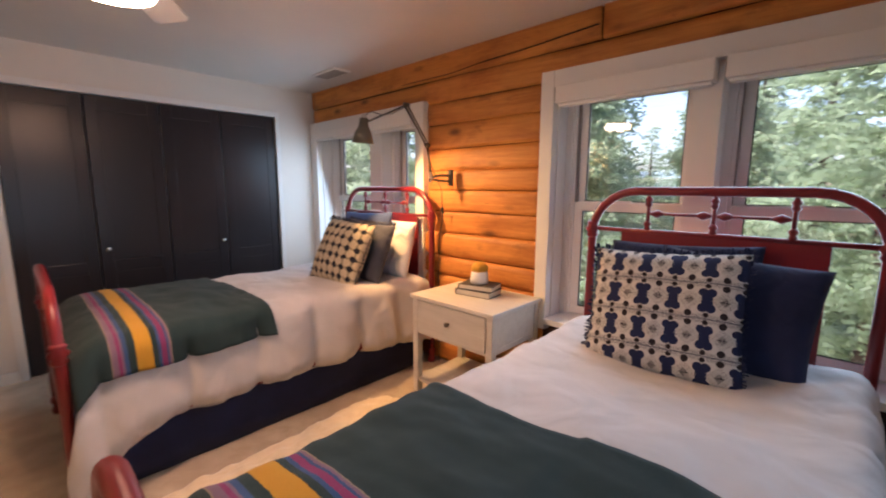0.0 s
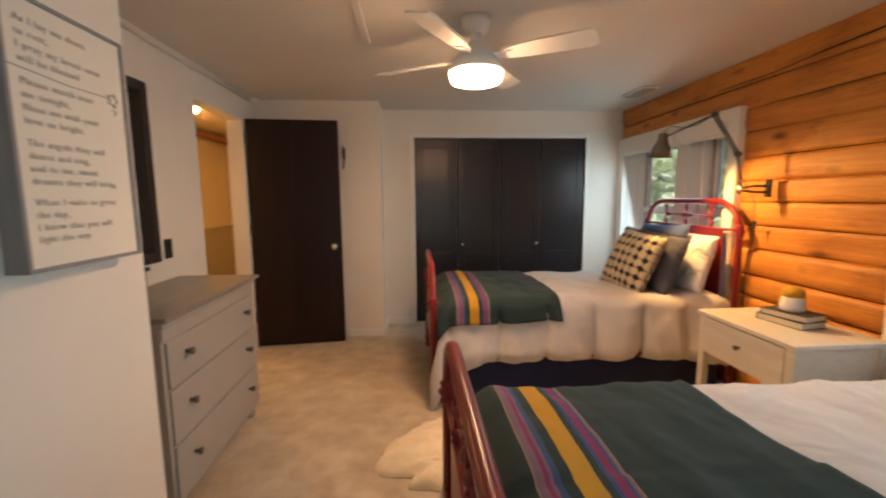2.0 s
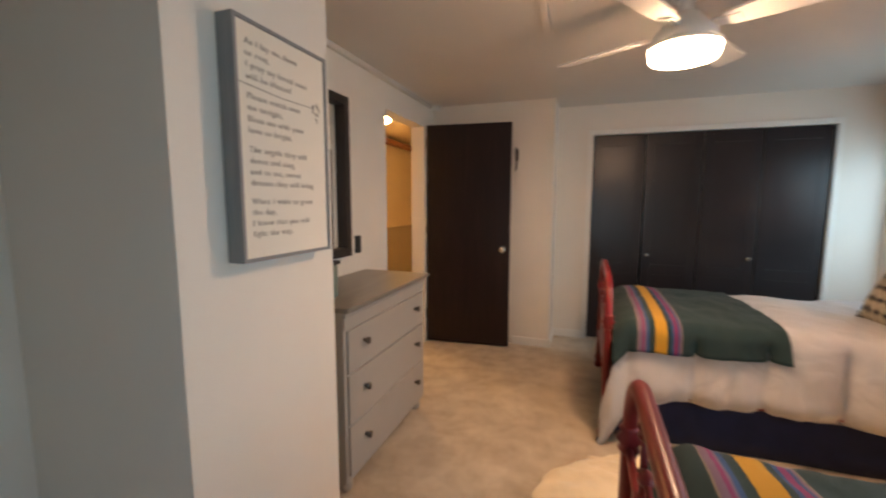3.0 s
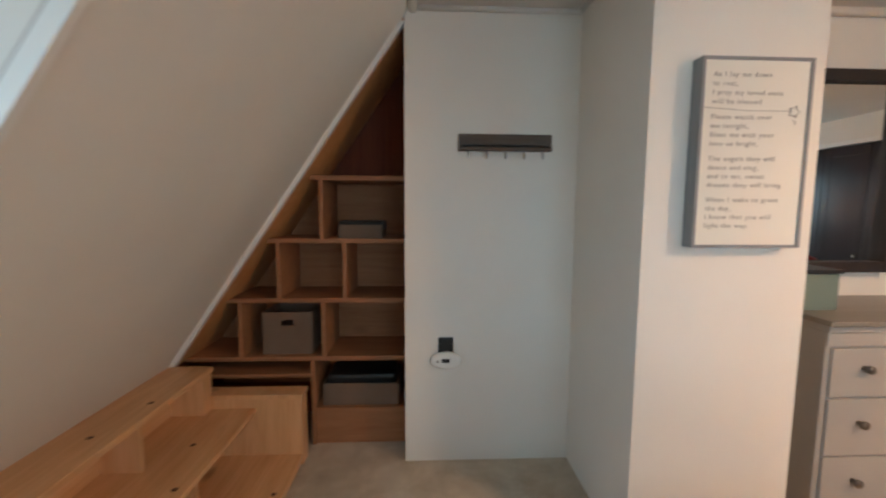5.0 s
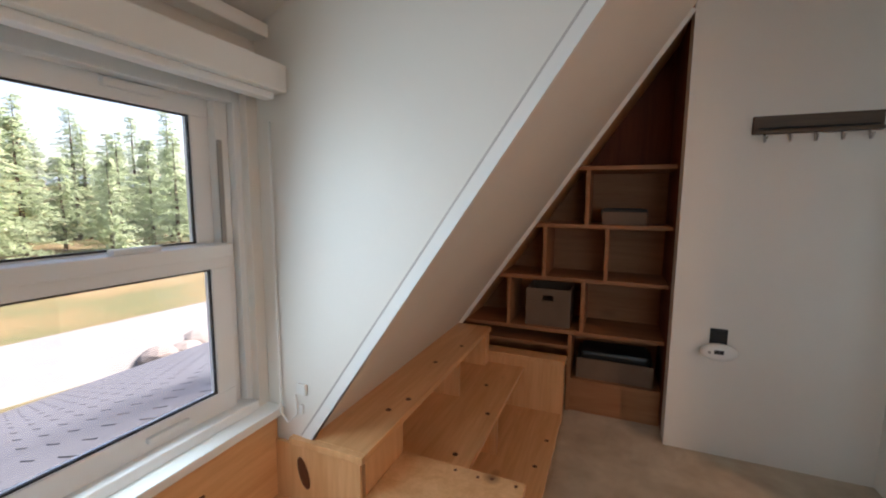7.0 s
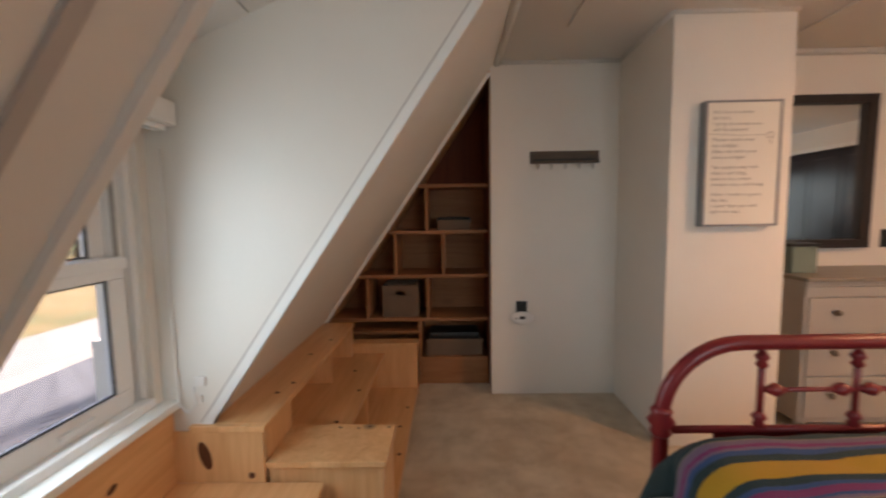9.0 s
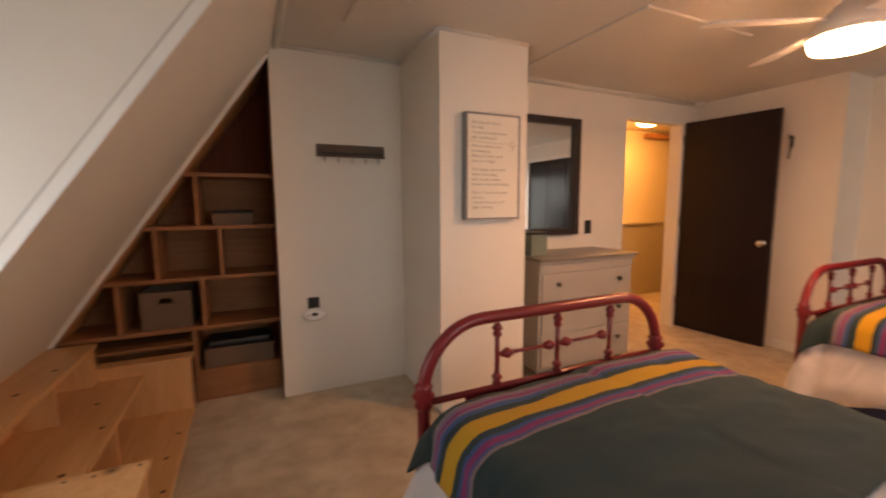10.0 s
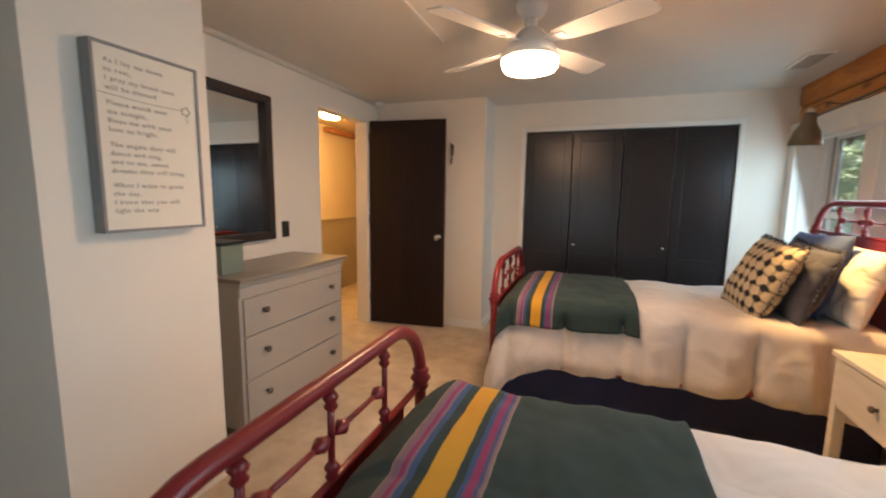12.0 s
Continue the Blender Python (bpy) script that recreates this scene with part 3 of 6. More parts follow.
# ridge where the slope meets the ceiling
bm = tube([(slope_x(HIGH) - 0.012, -0.08, HIGH - 0.012), (slope_x(HIGH) - 0.012, DORMER_S, HIGH - 0.012)], 0.022, 8)
structure("slope_trim", bm, TRIM, "white rounded strip where slope meets ceiling", "trim", True)

# dormer cheeks, window wall and alcove shell
cheek = [(slope_x(HIGH + 0.1) + 0.012, HIGH + 0.1), (slope_x(0.0) + 0.012, 0.0), (3.03, 0.0), (3.03, HIGH - 0.25), (1.8, HIGH + 0.1)]
structure("wall_dormer_south", prism(cheek, "y", DORMER_S - 0.10, DORMER_S), WALL, "white painted dormer cheek wall", "wall")
structure("wall_dormer_north", prism(cheek, "y", DORMER_N, DORMER_N + 0.10), WALL, "white painted dormer cheek wall", "wall")
W3 = (1.315, 2.25, 0.62, 1.60)     # dormer window opening: y0, y1, z0, z1
bm = box(DORMER_X - 0.06, DORMER_S, 0, DORMER_X + 0.12, DORMER_N, W3[2])
box(DORMER_X - 0.06, DORMER_S, W3[3], DORMER_X + 0.12, DORMER_N, 1.98, 0, bm)
box(DORMER_X - 0.06, DORMER_S, W3[2], DORMER_X + 0.12, W3[0], W3[3], 0, bm)
box(DORMER_X - 0.06, W3[1], W3[2], DORMER_X + 0.12, DORMER_N, W3[3], 0, bm)
structure("wall_dormer_window", bm, WALL, "white dormer end wall around the window", "wall")
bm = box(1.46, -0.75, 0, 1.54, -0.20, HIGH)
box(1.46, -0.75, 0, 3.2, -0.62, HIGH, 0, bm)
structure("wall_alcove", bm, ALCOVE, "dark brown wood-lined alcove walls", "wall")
bm = box(0.0, -0.62, 0, 1.46, -0.55, HIGH)
structure("wall_back", bm, WALL, "plain closing wall", "wall")
bm = box(3.05, -0.7, -0.1, 3.2, DORMER_S - 0.1, 0.8)
box(3.05, DORMER_N + 0.1, -0.1, 3.2, 3.95, 0.8, 0, bm)
structure("wall_knee", bm, WALL, "plain closing knee wall", "wall")

# ---- log wall with two window openings ----
WIN1 = (-2.72, -1.25, 0.60, 1.86)
WIN2 = (-0.14, 1.34, 0.54, 1.88)
log_wall = structure("wall_north", box(-2.95, NORTH + 0.03, HIGH + 0.001, 2.9, NORTH + 0.27, HIGH + 0.16), CHINK, "amber varnished log wall with rounded courses", "wall")
bm = bmesh.new()
spans = [(-2.95, WIN1[0]), (WIN1[1], WIN2[0]), (WIN2[1], 3.1)]
for a, b in spans:
    box(a, NORTH + 0.035, 0, b, NORTH + 0.25, HIGH + 0.05, 0, bm)
for w in (WIN1, WIN2):
    box(w[0], NORTH + 0.035, 0, w[1], NORTH + 0.25, w[2], 0, bm)
    box(w[0], NORTH + 0.035, w[3], w[1], NORTH + 0.25, HIGH + 0.05, 0, bm)
part("joint", bm, CHINK, log_wall, "dark joint behind the logs")
SEAMS = [0.0, 0.17, 0.34, 0.51, 0.673, 0.817, 0.992, 1.146, 1.298, 1.44, 1.591, 1.763, 1.915, 2.075, 2.26]


def log_piece(x0, x1, z0, z1, out, phase):
    """One course of the wall: a rounded face with slow waviness along its length."""
    bm = bmesh.new()
    nx, nz = max(6, int((x1 - x0) / 0.10)), 8
    deep = 0.026 if out > 0.03 else 0.0075
    rows = []
    for i in range(nx + 1):
        x = x0 + (x1 - x0) * i / nx
        wob = 0.007 * noise.noise((x * 1.3, phase, 0)) + 0.004 * noise.noise((x * 6, phase, 4))
        rise = 0.005 * noise.noise((x * 1.1, phase, 9))
        row = []
        for k in range(nz + 1):
            s = k / nz
            bulge = out - deep + deep * math.sqrt(max(0.0, 1 - abs(2 * s - 1) ** (3.0 if out > 0.03 else 5.0)))
            row.append(bm.verts.new((x, NORTH + 0.034 - bulge - wob * math.sin(math.pi * s), z0 + 0.0015 + (z1 - z0 - 0.003) * s + rise)))
        row.append(bm.verts.new((x, NORTH + 0.05, z1 - 0.004 + rise)))
        row.append(bm.verts.new((x, NORTH + 0.05, z0 + 0.004 + rise)))
        rows.append(row)
    n = nz + 3
    for a, b in zip(rows, rows[1:]):
        for k in range(n):
            bm.faces.new((a[k], b[k], b[(k + 1) % n], a[(k + 1) % n]))
    bm.faces.new(rows[0])
    bm.faces.new(rows[-1][::-1])
    return bm


for i, (z0, z1) in enumerate(zip(SEAMS, SEAMS[1:])):
    out = 0.044 if z1 < 1.0 else (0.024 if z1 < 1.2 else 0.015)
    cuts = []
    for w, edge in ((WIN1, 0.03), (WIN2, 0.03)):
        if z1 > w[2] - 0.05 and z0 < w[3] + 0.0:
            cuts.append((w[0] - edge, w[1] + edge))
    xs, start = [], -2.82
    for c in cuts:
        if c[0] - start > 0.02:
            xs.append((start, c[0]))
        start = c[1]
    xs.append((start, slope_x(min(z0, 2.2)) + 0.1))
    for a, b in xs:
        if i == len(SEAMS) - 2:
            # top course: a split face with a long check, ending in a notch
            part("log", log_piece(a, 0.105, z0 + 0.004, z1, 0.024, i), LOG, log_wall, smooth=True)
            part("log", log_piece(0.12, b, z0, z1, 0.030, i + 40), LOG, log_wall, smooth=True)
        else:
            part("log", log_piece(a, b, z0, z1, out, i * 3.7), LOG, log_wall, smooth=True)
# long drying check in the upper log
pts = [(x, NORTH - 0.004 - 0.002 * math.sin(x * 9), 2.092 + 0.058 * max(0.0, (x + 0.9) / 1.02) + 0.008 * noise.noise((x * 2.2, 3, 1))) for x in [-1.45 + 0.1035 * k for k in range(16)]]
part("check", tube(pts, [0.001] + [0.0032] * 7 + [0.0045] * 8, 6), CHINK, log_wall, "long dark drying crack")

# ---- windows ----


def sash(parent, x0, x1, z0, z1, y, rail, axis="x"):
    def b(a0, b0, c0, a1, b1, c1, bev=0.004):
        return box(a0, b0, c0, a1, b1, c1, bev) if axis == "x" else box(b0, a0, c0, b1, a1, c1, bev)

    frame_part = part("sash_rail", b(x0, y, z0, x1, y + 0.035, z0 + rail), VINYL, parent)
    part("sash_rail", b(x0, y, z1 - rail, x1, y + 0.035, z1), VINYL, parent)
    part("sash_stile", b(x0, y, z0 + rail, x0 + rail, y + 0.035, z1 - rail), VINYL, parent)
    part("sash_stile", b(x1 - rail, y, z0 + rail, x1, y + 0.035, z1 - rail), VINYL, parent)
    pane = part("pane", b(x0 + rail - 0.004, y + 0.014, z0 + rail - 0.004, x1 - rail + 0.004, y + 0.019, z1 - rail + 0.004, 0), GLASS, parent, "clear window glass")
    pane.visible_shadow = False
    # dark glazing bead round the glass
    bead = bmesh.new()
    for q in ((x0 + rail - 0.001, z0 + rail - 0.001, x1 - rail + 0.001, z0 + rail + 0.005), (x0 + rail - 0.001, z1 - rail - 0.005, x1 - rail + 0.001, z1 - rail + 0.001), (x0 + rail - 0.001, z0 + rail + 0.005, x0 + rail + 0.005, z1 - rail - 0.005), (x1 - rail - 0.005, z0 + rail + 0.005, x1 - rail + 0.001, z1 - rail - 0.005)):
        if axis == "x":
            box(q[0], y + 0.006, q[1], q[2], y + 0.013, q[3], 0, bead)
        else:
            box(y + 0.006, q[0], q[1], y + 0.013, q[2], q[3], 0, bead)
    part("glazing_bead", bead, BLACK, parent)
    return frame_part


def north_window(name, w, mull, left_casing, label):
    win = thing(name, label, "window", kind="structure")
    x0, x1, z0, z1 = w
    c = 0.075
    part("casing", box(left_casing, NORTH - 0.030, z0 - 0.07, x0 + 0.015, NORTH + 0.03, z1 + 0.08, 0.004), TRIM, win)
    part("casing", box(x1 - 0.015, NORTH - 0.030, z0 - 0.07, x1 + c, NORTH + 0.03, z1 + 0.08, 0.004), TRIM, win)
    part("casing", box(x0 + 0.015, NORTH - 0.028, z1 - 0.01, x1 - 0.015, NORTH + 0.03, z1 + 0.08, 0.004), TRIM, win)
    part("window_sill", box(x0 + 0.015, NORTH - 0.05, z0 - 0.03, x1 - 0.015, NORTH + 0.255, z0 + 0.005, 0.004), TRIM, win)
    # deep reveal
    part("reveal", box(x0 - 0.02, NORTH + 0.03, z0, x0 + 0.022, NORTH + 0.24, z1, 0.002), TRIM, win)
    part("reveal", box(x1 - 0.022, NORTH + 0.03, z0, x1 + 0.02, NORTH + 0.24, z1, 0.002), TRIM, win)
    part("reveal", box(x0 + 0.022, NORTH + 0.03, z1 - 0.022, x1 - 0.022, NORTH + 0.24, z1 + 0.02, 0.002), TRIM, win)
    m0, m1 = mull
    part("mullion", box(m0, NORTH + 0.02, z0, m1, NORTH + 0.22, z1 - 0.022, 0.003), TRIM, win)
    mid = 1.215
    for a, b in ((x0 + 0.022, m0), (m1, x1 - 0.022)):
        wide, slim = a + 0.052, b - 0.014
        part("jamb_liner", box(a, NORTH + 0.135, z0 + 0.005, wide - 0.016, NORTH + 0.25, z1 - 0.022, 0.002), VINYL, win)
        part("jamb_step", box(wide - 0.016, NORTH + 0.152, z0 + 0.005, wide, NORTH + 0.165, z1 - 0.022, 0.001), VINYL, win)
        part("jamb_track", box(wide - 0.016, NORTH + 0.200, mid + 0.02, wide, NORTH + 0.25, z1 - 0.022, 0.001), GREYPAINT, win, "grey vinyl sash track")
        part("jamb_liner", box(slim, NORTH + 0.135, z0 + 0.005, b, NORTH + 0.25, z1 - 0.022, 0.002), VINYL, win)
        sash(win, wide, slim, z0 + 0.01, mid + 0.02, NORTH + 0.166, 0.05)
        sash(win, wide, slim, mid - 0.02, z1 - 0.03, NORTH + 0.206, 0.045)
        part("latch", box((a + b) / 2 - 0.05, NORTH + 0.160, mid + 0.02, (a + b) / 2 + 0.05, NORTH + 0.185, mid + 0.032, 0.004), VINYL, win)
        part("lift", box((a + b) / 2 - 0.05, NORTH + 0.155, z0 + 0.028, (a + b) / 2 + 0.05, NORTH + 0.168, z0 + 0.040, 0.003), VINYL, win)
    return win


north_window("window_1", WIN1, (-1.90, -1.74), -2.815, "white double window in the log wall behind a bed")
north_window("window_2", WIN2, (0.545, 0.665), -0.205, "white double window in the log wall")


def blind(x0, x1, z0, z1, group):
    t = thing("roller_blind", "white rolled-up blind cassette above a window", "blind", ((x0 + x1) / 2, NORTH - 0.02, z0), group=group)
    w = (x1 - x0) / 2
    part("cassette", box(-w, -0.045, 0, w, 0.085, z1 - z0, 0.006), TRIM, t)
    part("bottom_bar", box(-w + 0.012, -0.025, -0.014, w - 0.012, 0.03, 0.0, 0.004), VINYL, t)
    return t


blind(-0.098, 0.642, 1.775, 1.868, "roller blinds")
blind(0.682, 1.33, 1.775, 1.868, "roller blinds")
blind(-2.69, -1.84, 1.775, 1.852, "roller blinds")
blind(-1.80, -1.27, 1.775, 1.852, "roller blinds")


def dormer_window():
    win = thing("window_3", "white single-hung dormer window above a pine bench", "window", kind="structure")
    y0, y1, z0, z1 = W3
    X = DORMER_X
    # ribbed frame steps on each side
    for k, (d, w) in enumerate(((0.0, 0.030), (0.022, 0.028), (0.044, 0.026))):
        part("frame_rib", box(X - 0.055 + d, y0 - 0.035 + k * 0.03, z0, X + 0.05, y0 - 0.035 + k * 0.03 + w, z1, 0.003), VINYL, win)
        part("frame_rib", box(X - 0.055 + d, y1 + 0.035 - k * 0.03 - w, z0, X + 0.05, y1 + 0.035 - k * 0.03, z1, 0.003), VINYL, win)
    part("head", box(X - 0.03, y0, z1 - 0.05, X + 0.10, y1, z1, 0.003), VINYL, win)
    part("window_sill", box(X - 0.125, DORMER_S + 0.003, z0 - 0.035, X + 0.02, DORMER_N - 0.003, z0 - 0.008, 0.004), TRIM, win)
    part("sill_step", box(X - 0.07, y0 + 0.01, z0 - 0.008, X + 0.04, y1 - 0.01, z0 + 0.022, 0.004), VINYL, win)
    a, b = y0 + 0.055, y1 - 0.055
    sash(win, a, b, z0 + 0.02, 1.135, X - 0.03, 0.062, "y")
    sash(win, a + 0.012, b - 0.012, 1.09, z1 - 0.045, X + 0.015, 0.055, "y")
    part("jamb_liner", box(X - 0.01, a - 0.006, 1.135, X + 0.06, a + 0.012, z1 - 0.05, 0.002), VINYL, win)
    part("sash_track", box(X - 0.016, a - 0.004, 1.143, X + 0.012, a + 0.010, 1.44, 0.001), GREYPAINT, win, "grey vinyl sash track")
    part("meeting_rail", box(X - 0.045, a, 1.105, X + 0.012, b, 1.142, 0.004), VINYL, win)
    part("latch", box(X - 0.04, a + 0.20, 1.142, X - 0.012, a + 0.31, 1.155, 0.005), VINYL, win)
    part("lift", box(X - 0.045, a + 0.16, z0 + 0.045, X - 0.028, a + 0.27, z0 + 0.06, 0.004), VINYL, win)
    part("vent_cover", box(X + 0.0, a + 0.14, z1 - 0.075, X + 0.02, a + 0.28, z1 - 0.055, 0.003), VINYL, win)
    return win


dormer_window()
bm = box(2.735, DORMER_S + 0.004, 1.575, 2.852, DORMER_N - 0.004, 1.652, 0.005)
val = thing("valance", "white blind cassette box above the dormer window", "blind", (0, 0, 0))
part("cassette", bm, TRIM, val)
part("bottom_bar", box(2.76, DORMER_S + 0.03, 1.555, 2.80, DORMER_N - 0.03, 1.575, 0.004), VINYL, val)
bm = box(2.80, DORMER_S + 0.002, 1.735, 2.862, DORMER_N - 0.002, 1.775, 0.004)
structure("dormer_head_trim", bm, TRIM, "white strip below the dormer ceiling", "trim")

# ---- doors ----


def hall_door():
    d = thing("door_1", "dark espresso flush door standing open into the room", "door", (-2.235, 0.012, 0.012), 95.0, kind="structure")
    part("leaf", box(0.0, -0.018, 0, 0.775, 0.018, 2.025, 0.003), DARKDOOR, d)
    for z in (0.22, 1.02, 1.82):
        part("hinge", box(-0.012, -0.026, z, 0.012, -0.016, z + 0.09, 0.002), BRONZE, d)
    for s, ax in ((-1, 1),):
        knob = lathe([(0.030, 0.0), (0.030, 0.006), (0.012, 0.010), (0.012, 0.030), (0.024, 0.036), (0.029, 0.05), (0.022, 0.062), (0.005, 0.066)], 16, (0, 0, 0))
        bmesh.ops.transform(knob, matrix=Matrix.Translation((0.712, -0.017, 0.905)) @ Matrix.Rotation(radians(90), 4, "X"), verts=knob.verts)
        part("door_knob", knob, STEEL, d, "polished steel knob", True)
    part("latch_plate", box(0.7745, -0.012, 0.87, 0.778, 0.012, 0.94, 0.001), STEEL, d)
    return d


hall_door()


def closet_leaf(y0, y1, knob_y, lean):
    d = thing("closet_door", "black-brown bifold closet door leaf with recessed panels", "closet door", (WEST - 0.03, (y0 + y1) / 2, 0.015), lean, group="closet doors")
    h, w, top = (y1 - y0) / 2 - 0.002, 0.075, CLH - 0.02
    part("stile", box(-0.02, -h, 0, 0.016, -h + w, top, 0.003), CLOSET, d)
    part("stile", box(-0.02, h - w, 0, 0.016, h, top, 0.003), CLOSET, d)
    for a, b in ((0, 0.11), (0.66, 0.75), (top - 0.10, top)):
        part("rail", box(-0.02, -h + w, a, 0.016, h - w, b, 0.003), CLOSET, d)
    part("panel", box(-0.012, -h + w - 0.004, 0.11, 0.0130, h - w + 0.004, 0.66, 0.002), CLOSET, d)
    part("panel", box(-0.012, -h + w - 0.004, 0.75, 0.0130, h - w + 0.004, top - 0.10, 0.002), CLOSET, d)
    if knob_y:
        part("knob", lathe([(0.010, 0), (0.007, 0.008), (0.008, 0.014), (0.017, 0.020), (0.016, 0.028), (0.004, 0.032)], 14, (0.016, knob_y - (y0 + y1) / 2, 0.838), "x"), STEEL, d, "polished steel knob", True)
    return d


for y0, y1, k, lean in ((CL0 + 0.004, 1.915, 0, 0.9), (1.918, 2.372, 1.966, -0.8), (2.375, 2.812, 2.765, 0.7), (2.815, CL1 - 0.004, 0, -0.9)):
    closet_leaf(y0, y1, k, lean)

# ---- beds ----
RED_BED_W, RED_BED_L = 1.07, 2.035


def diamond(at, axis, r=0.018, l=0.030):
    return lathe([(0.006, -l), (r * 0.7, -l * 0.55), (r, 0), (r * 0.7, l * 0.55), (0.006, l)], 10, at, axis)


def bed_end(bed, y, top, knob_z, rail_z, low, spread, name):
    w = RED_BED_W / 2
    r = 0.215
    pts = [(-w, y, 0.0), (-w, y, top - r)] + [(a, y, b) for a, b in arc(-w + r, top - r, r, 180, 90)[1:]]
    pts += [(a, y, b) for a, b in arc(w - r, top - r, r, 90, 0)] + [(w, y, 0.0)]
    part(name + "_hoop", tube(pts, 0.021, 12), RED, bed, smooth=True)
    for s in (-w, w):
        part("collar", lathe([(0.021, -0.045), (0.030, -0.032), (0.024, -0.018), (0.037, 0.0), (0.024, 0.018), (0.030, 0.030), (0.021, 0.042)], 14, (s, y, knob_z), "z"), RED, bed, smooth=True)
        part("foot", lathe([(0.026, 0.0), (0.032, 0.02), (0.022, 0.05), (0.032, 0.08), (0.021, 0.11)], 12, (s, y, 0.0), "z"), RED, bed, smooth=True)
    part("cross_rail", tube([(-w, y, rail_z), (w, y, rail_z)], 0.011, 10), RED, bed, smooth=True)
    part("low_rail", tube([(-w, y, low), (w, y, low)], 0.014, 10), RED, bed, smooth=True)
    hi = top - 0.021
    for s in (-spread, 0.0, spread):
        sp = tube([(s, y, rail_z), (s, y, hi)], 0.0085, 8)
        for z in (rail_z + 0.028, hi - 0.028):
            lathe([(0.008, -0.026), (0.017, -0.014), (0.011, -0.004), (0.019, 0.008), (0.009, 0.024)], 10, (s, y, z), "z", sp)
        part("spindle", sp, RED, bed, smooth=True)
    mid = (rail_z + hi) / 2
    for a, b in ((-spread, 0.0), (0.0, spread)):
        bar = tube([(a + 0.01, y, mid), (b - 0.01, y, mid)], 0.007, 8)
        for x in (a + 0.04, b - 0.04):
            lathe([(0.006, -0.03), (0.020, 0.0), (0.006, 0.03)], 10, (x, y, mid), "x", bar)
        part("link_bar", bar, RED, bed, smooth=True)
    part("plate", box(-0.385, y - 0.006, low, 0.385, y + 0.006, rail_z - 0.004, 0.003), RED, bed, "flat red sheet-metal plate")


def metal_bed(x, label, group):
    bed = thing("metal_bed", label, "bed", (x, 1.565, 0), group=group)
    bed_end(bed, 0.0, 0.898, 0.675, 0.648, 0.30, 0.262, "footboard")
    bed_end(bed, RED_BED_L, 1.304, 1.108, 1.112, 0.55, 0.268, "headboard")
    for s in (-0.50, 0.50):
        part("side_rail", box(s - 0.012, 0.02, 0.27, s + 0.012, RED_BED_L - 0.02, 0.33, 0.003), RED, bed)
    return bed


BED1, BED2 = -1.58, 0.695
metal_bed(BED1, "red enamelled iron bed beside the closet", "twin beds")
metal_bed(BED2, "red enamelled iron bed beside the dormer bench", "twin beds")


def over_bed(x, v, wide, drop, top, seed, u, puff=0.0, foot=0.0):
    """A point of bedding draped over the mattress: u runs from hem to hem across it, v is metres from the foot."""
    half = wide / 2
    r = 0.065
    flat = half - r
    turn = r * math.pi / 2
    total = 2 * (flat + turn + drop)
    s = (u - 0.5) * total
    a = abs(s)
    side = 1 if s >= 0 else -1
    if a < flat:
        px, pz, nx, nz = a, top, 0.0, 1.0
    elif a < flat + turn:
        g = (a - flat) / r
        px, pz, nx, nz = flat + r * math.sin(g), top - r + r * math.cos(g), math.sin(g), math.cos(g)
    else:
        d = a - flat - turn
        tuck = max(0.0, (d - drop + 0.09) / 0.09)
        px, pz, nx, nz = half + 0.10 * d * min(1, d / 0.3) - 0.05 * tuck * tuck, top - r - d, 1.0, 0.0
    fold = 0.015 * noise.noise((side * 3 + v * 4.0, a * 2.2, seed)) + 0.010 * noise.noise((v * 11, a * 6, seed + 5)) + 0.004 * noise.noise((v * 26, a * 15, seed + 8))
    hang = max(0.0, a - flat - turn * 0.5)
    ridge = abs(((v * 3.1 + 0.15 * side) % 1.0) - 0.5)
    fold += min(1.0, hang * 7) * (0.048 * math.sqrt(min(1.0, ridge * 3.0)) - 0.026 - 0.016 * math.exp(-(ridge / 0.035) ** 2))
    fold += hang * (0.10 * noise.noise((v * 5.5, side * 7, seed + 2)) + 0.08 * noise.noise((v * 13, side * 4, seed + 3)) + 0.045 * noise.noise((v * 27, a * 5, seed + 6)))
    fold += min(1.0, hang * 5) * 0.055 * max(0.0, 1 - max(v, 0.0) / 0.26)
    crown = puff * (1 - min(1, a / half) ** 3)
    return side * (px + nx * fold), pz + nz * fold + crown


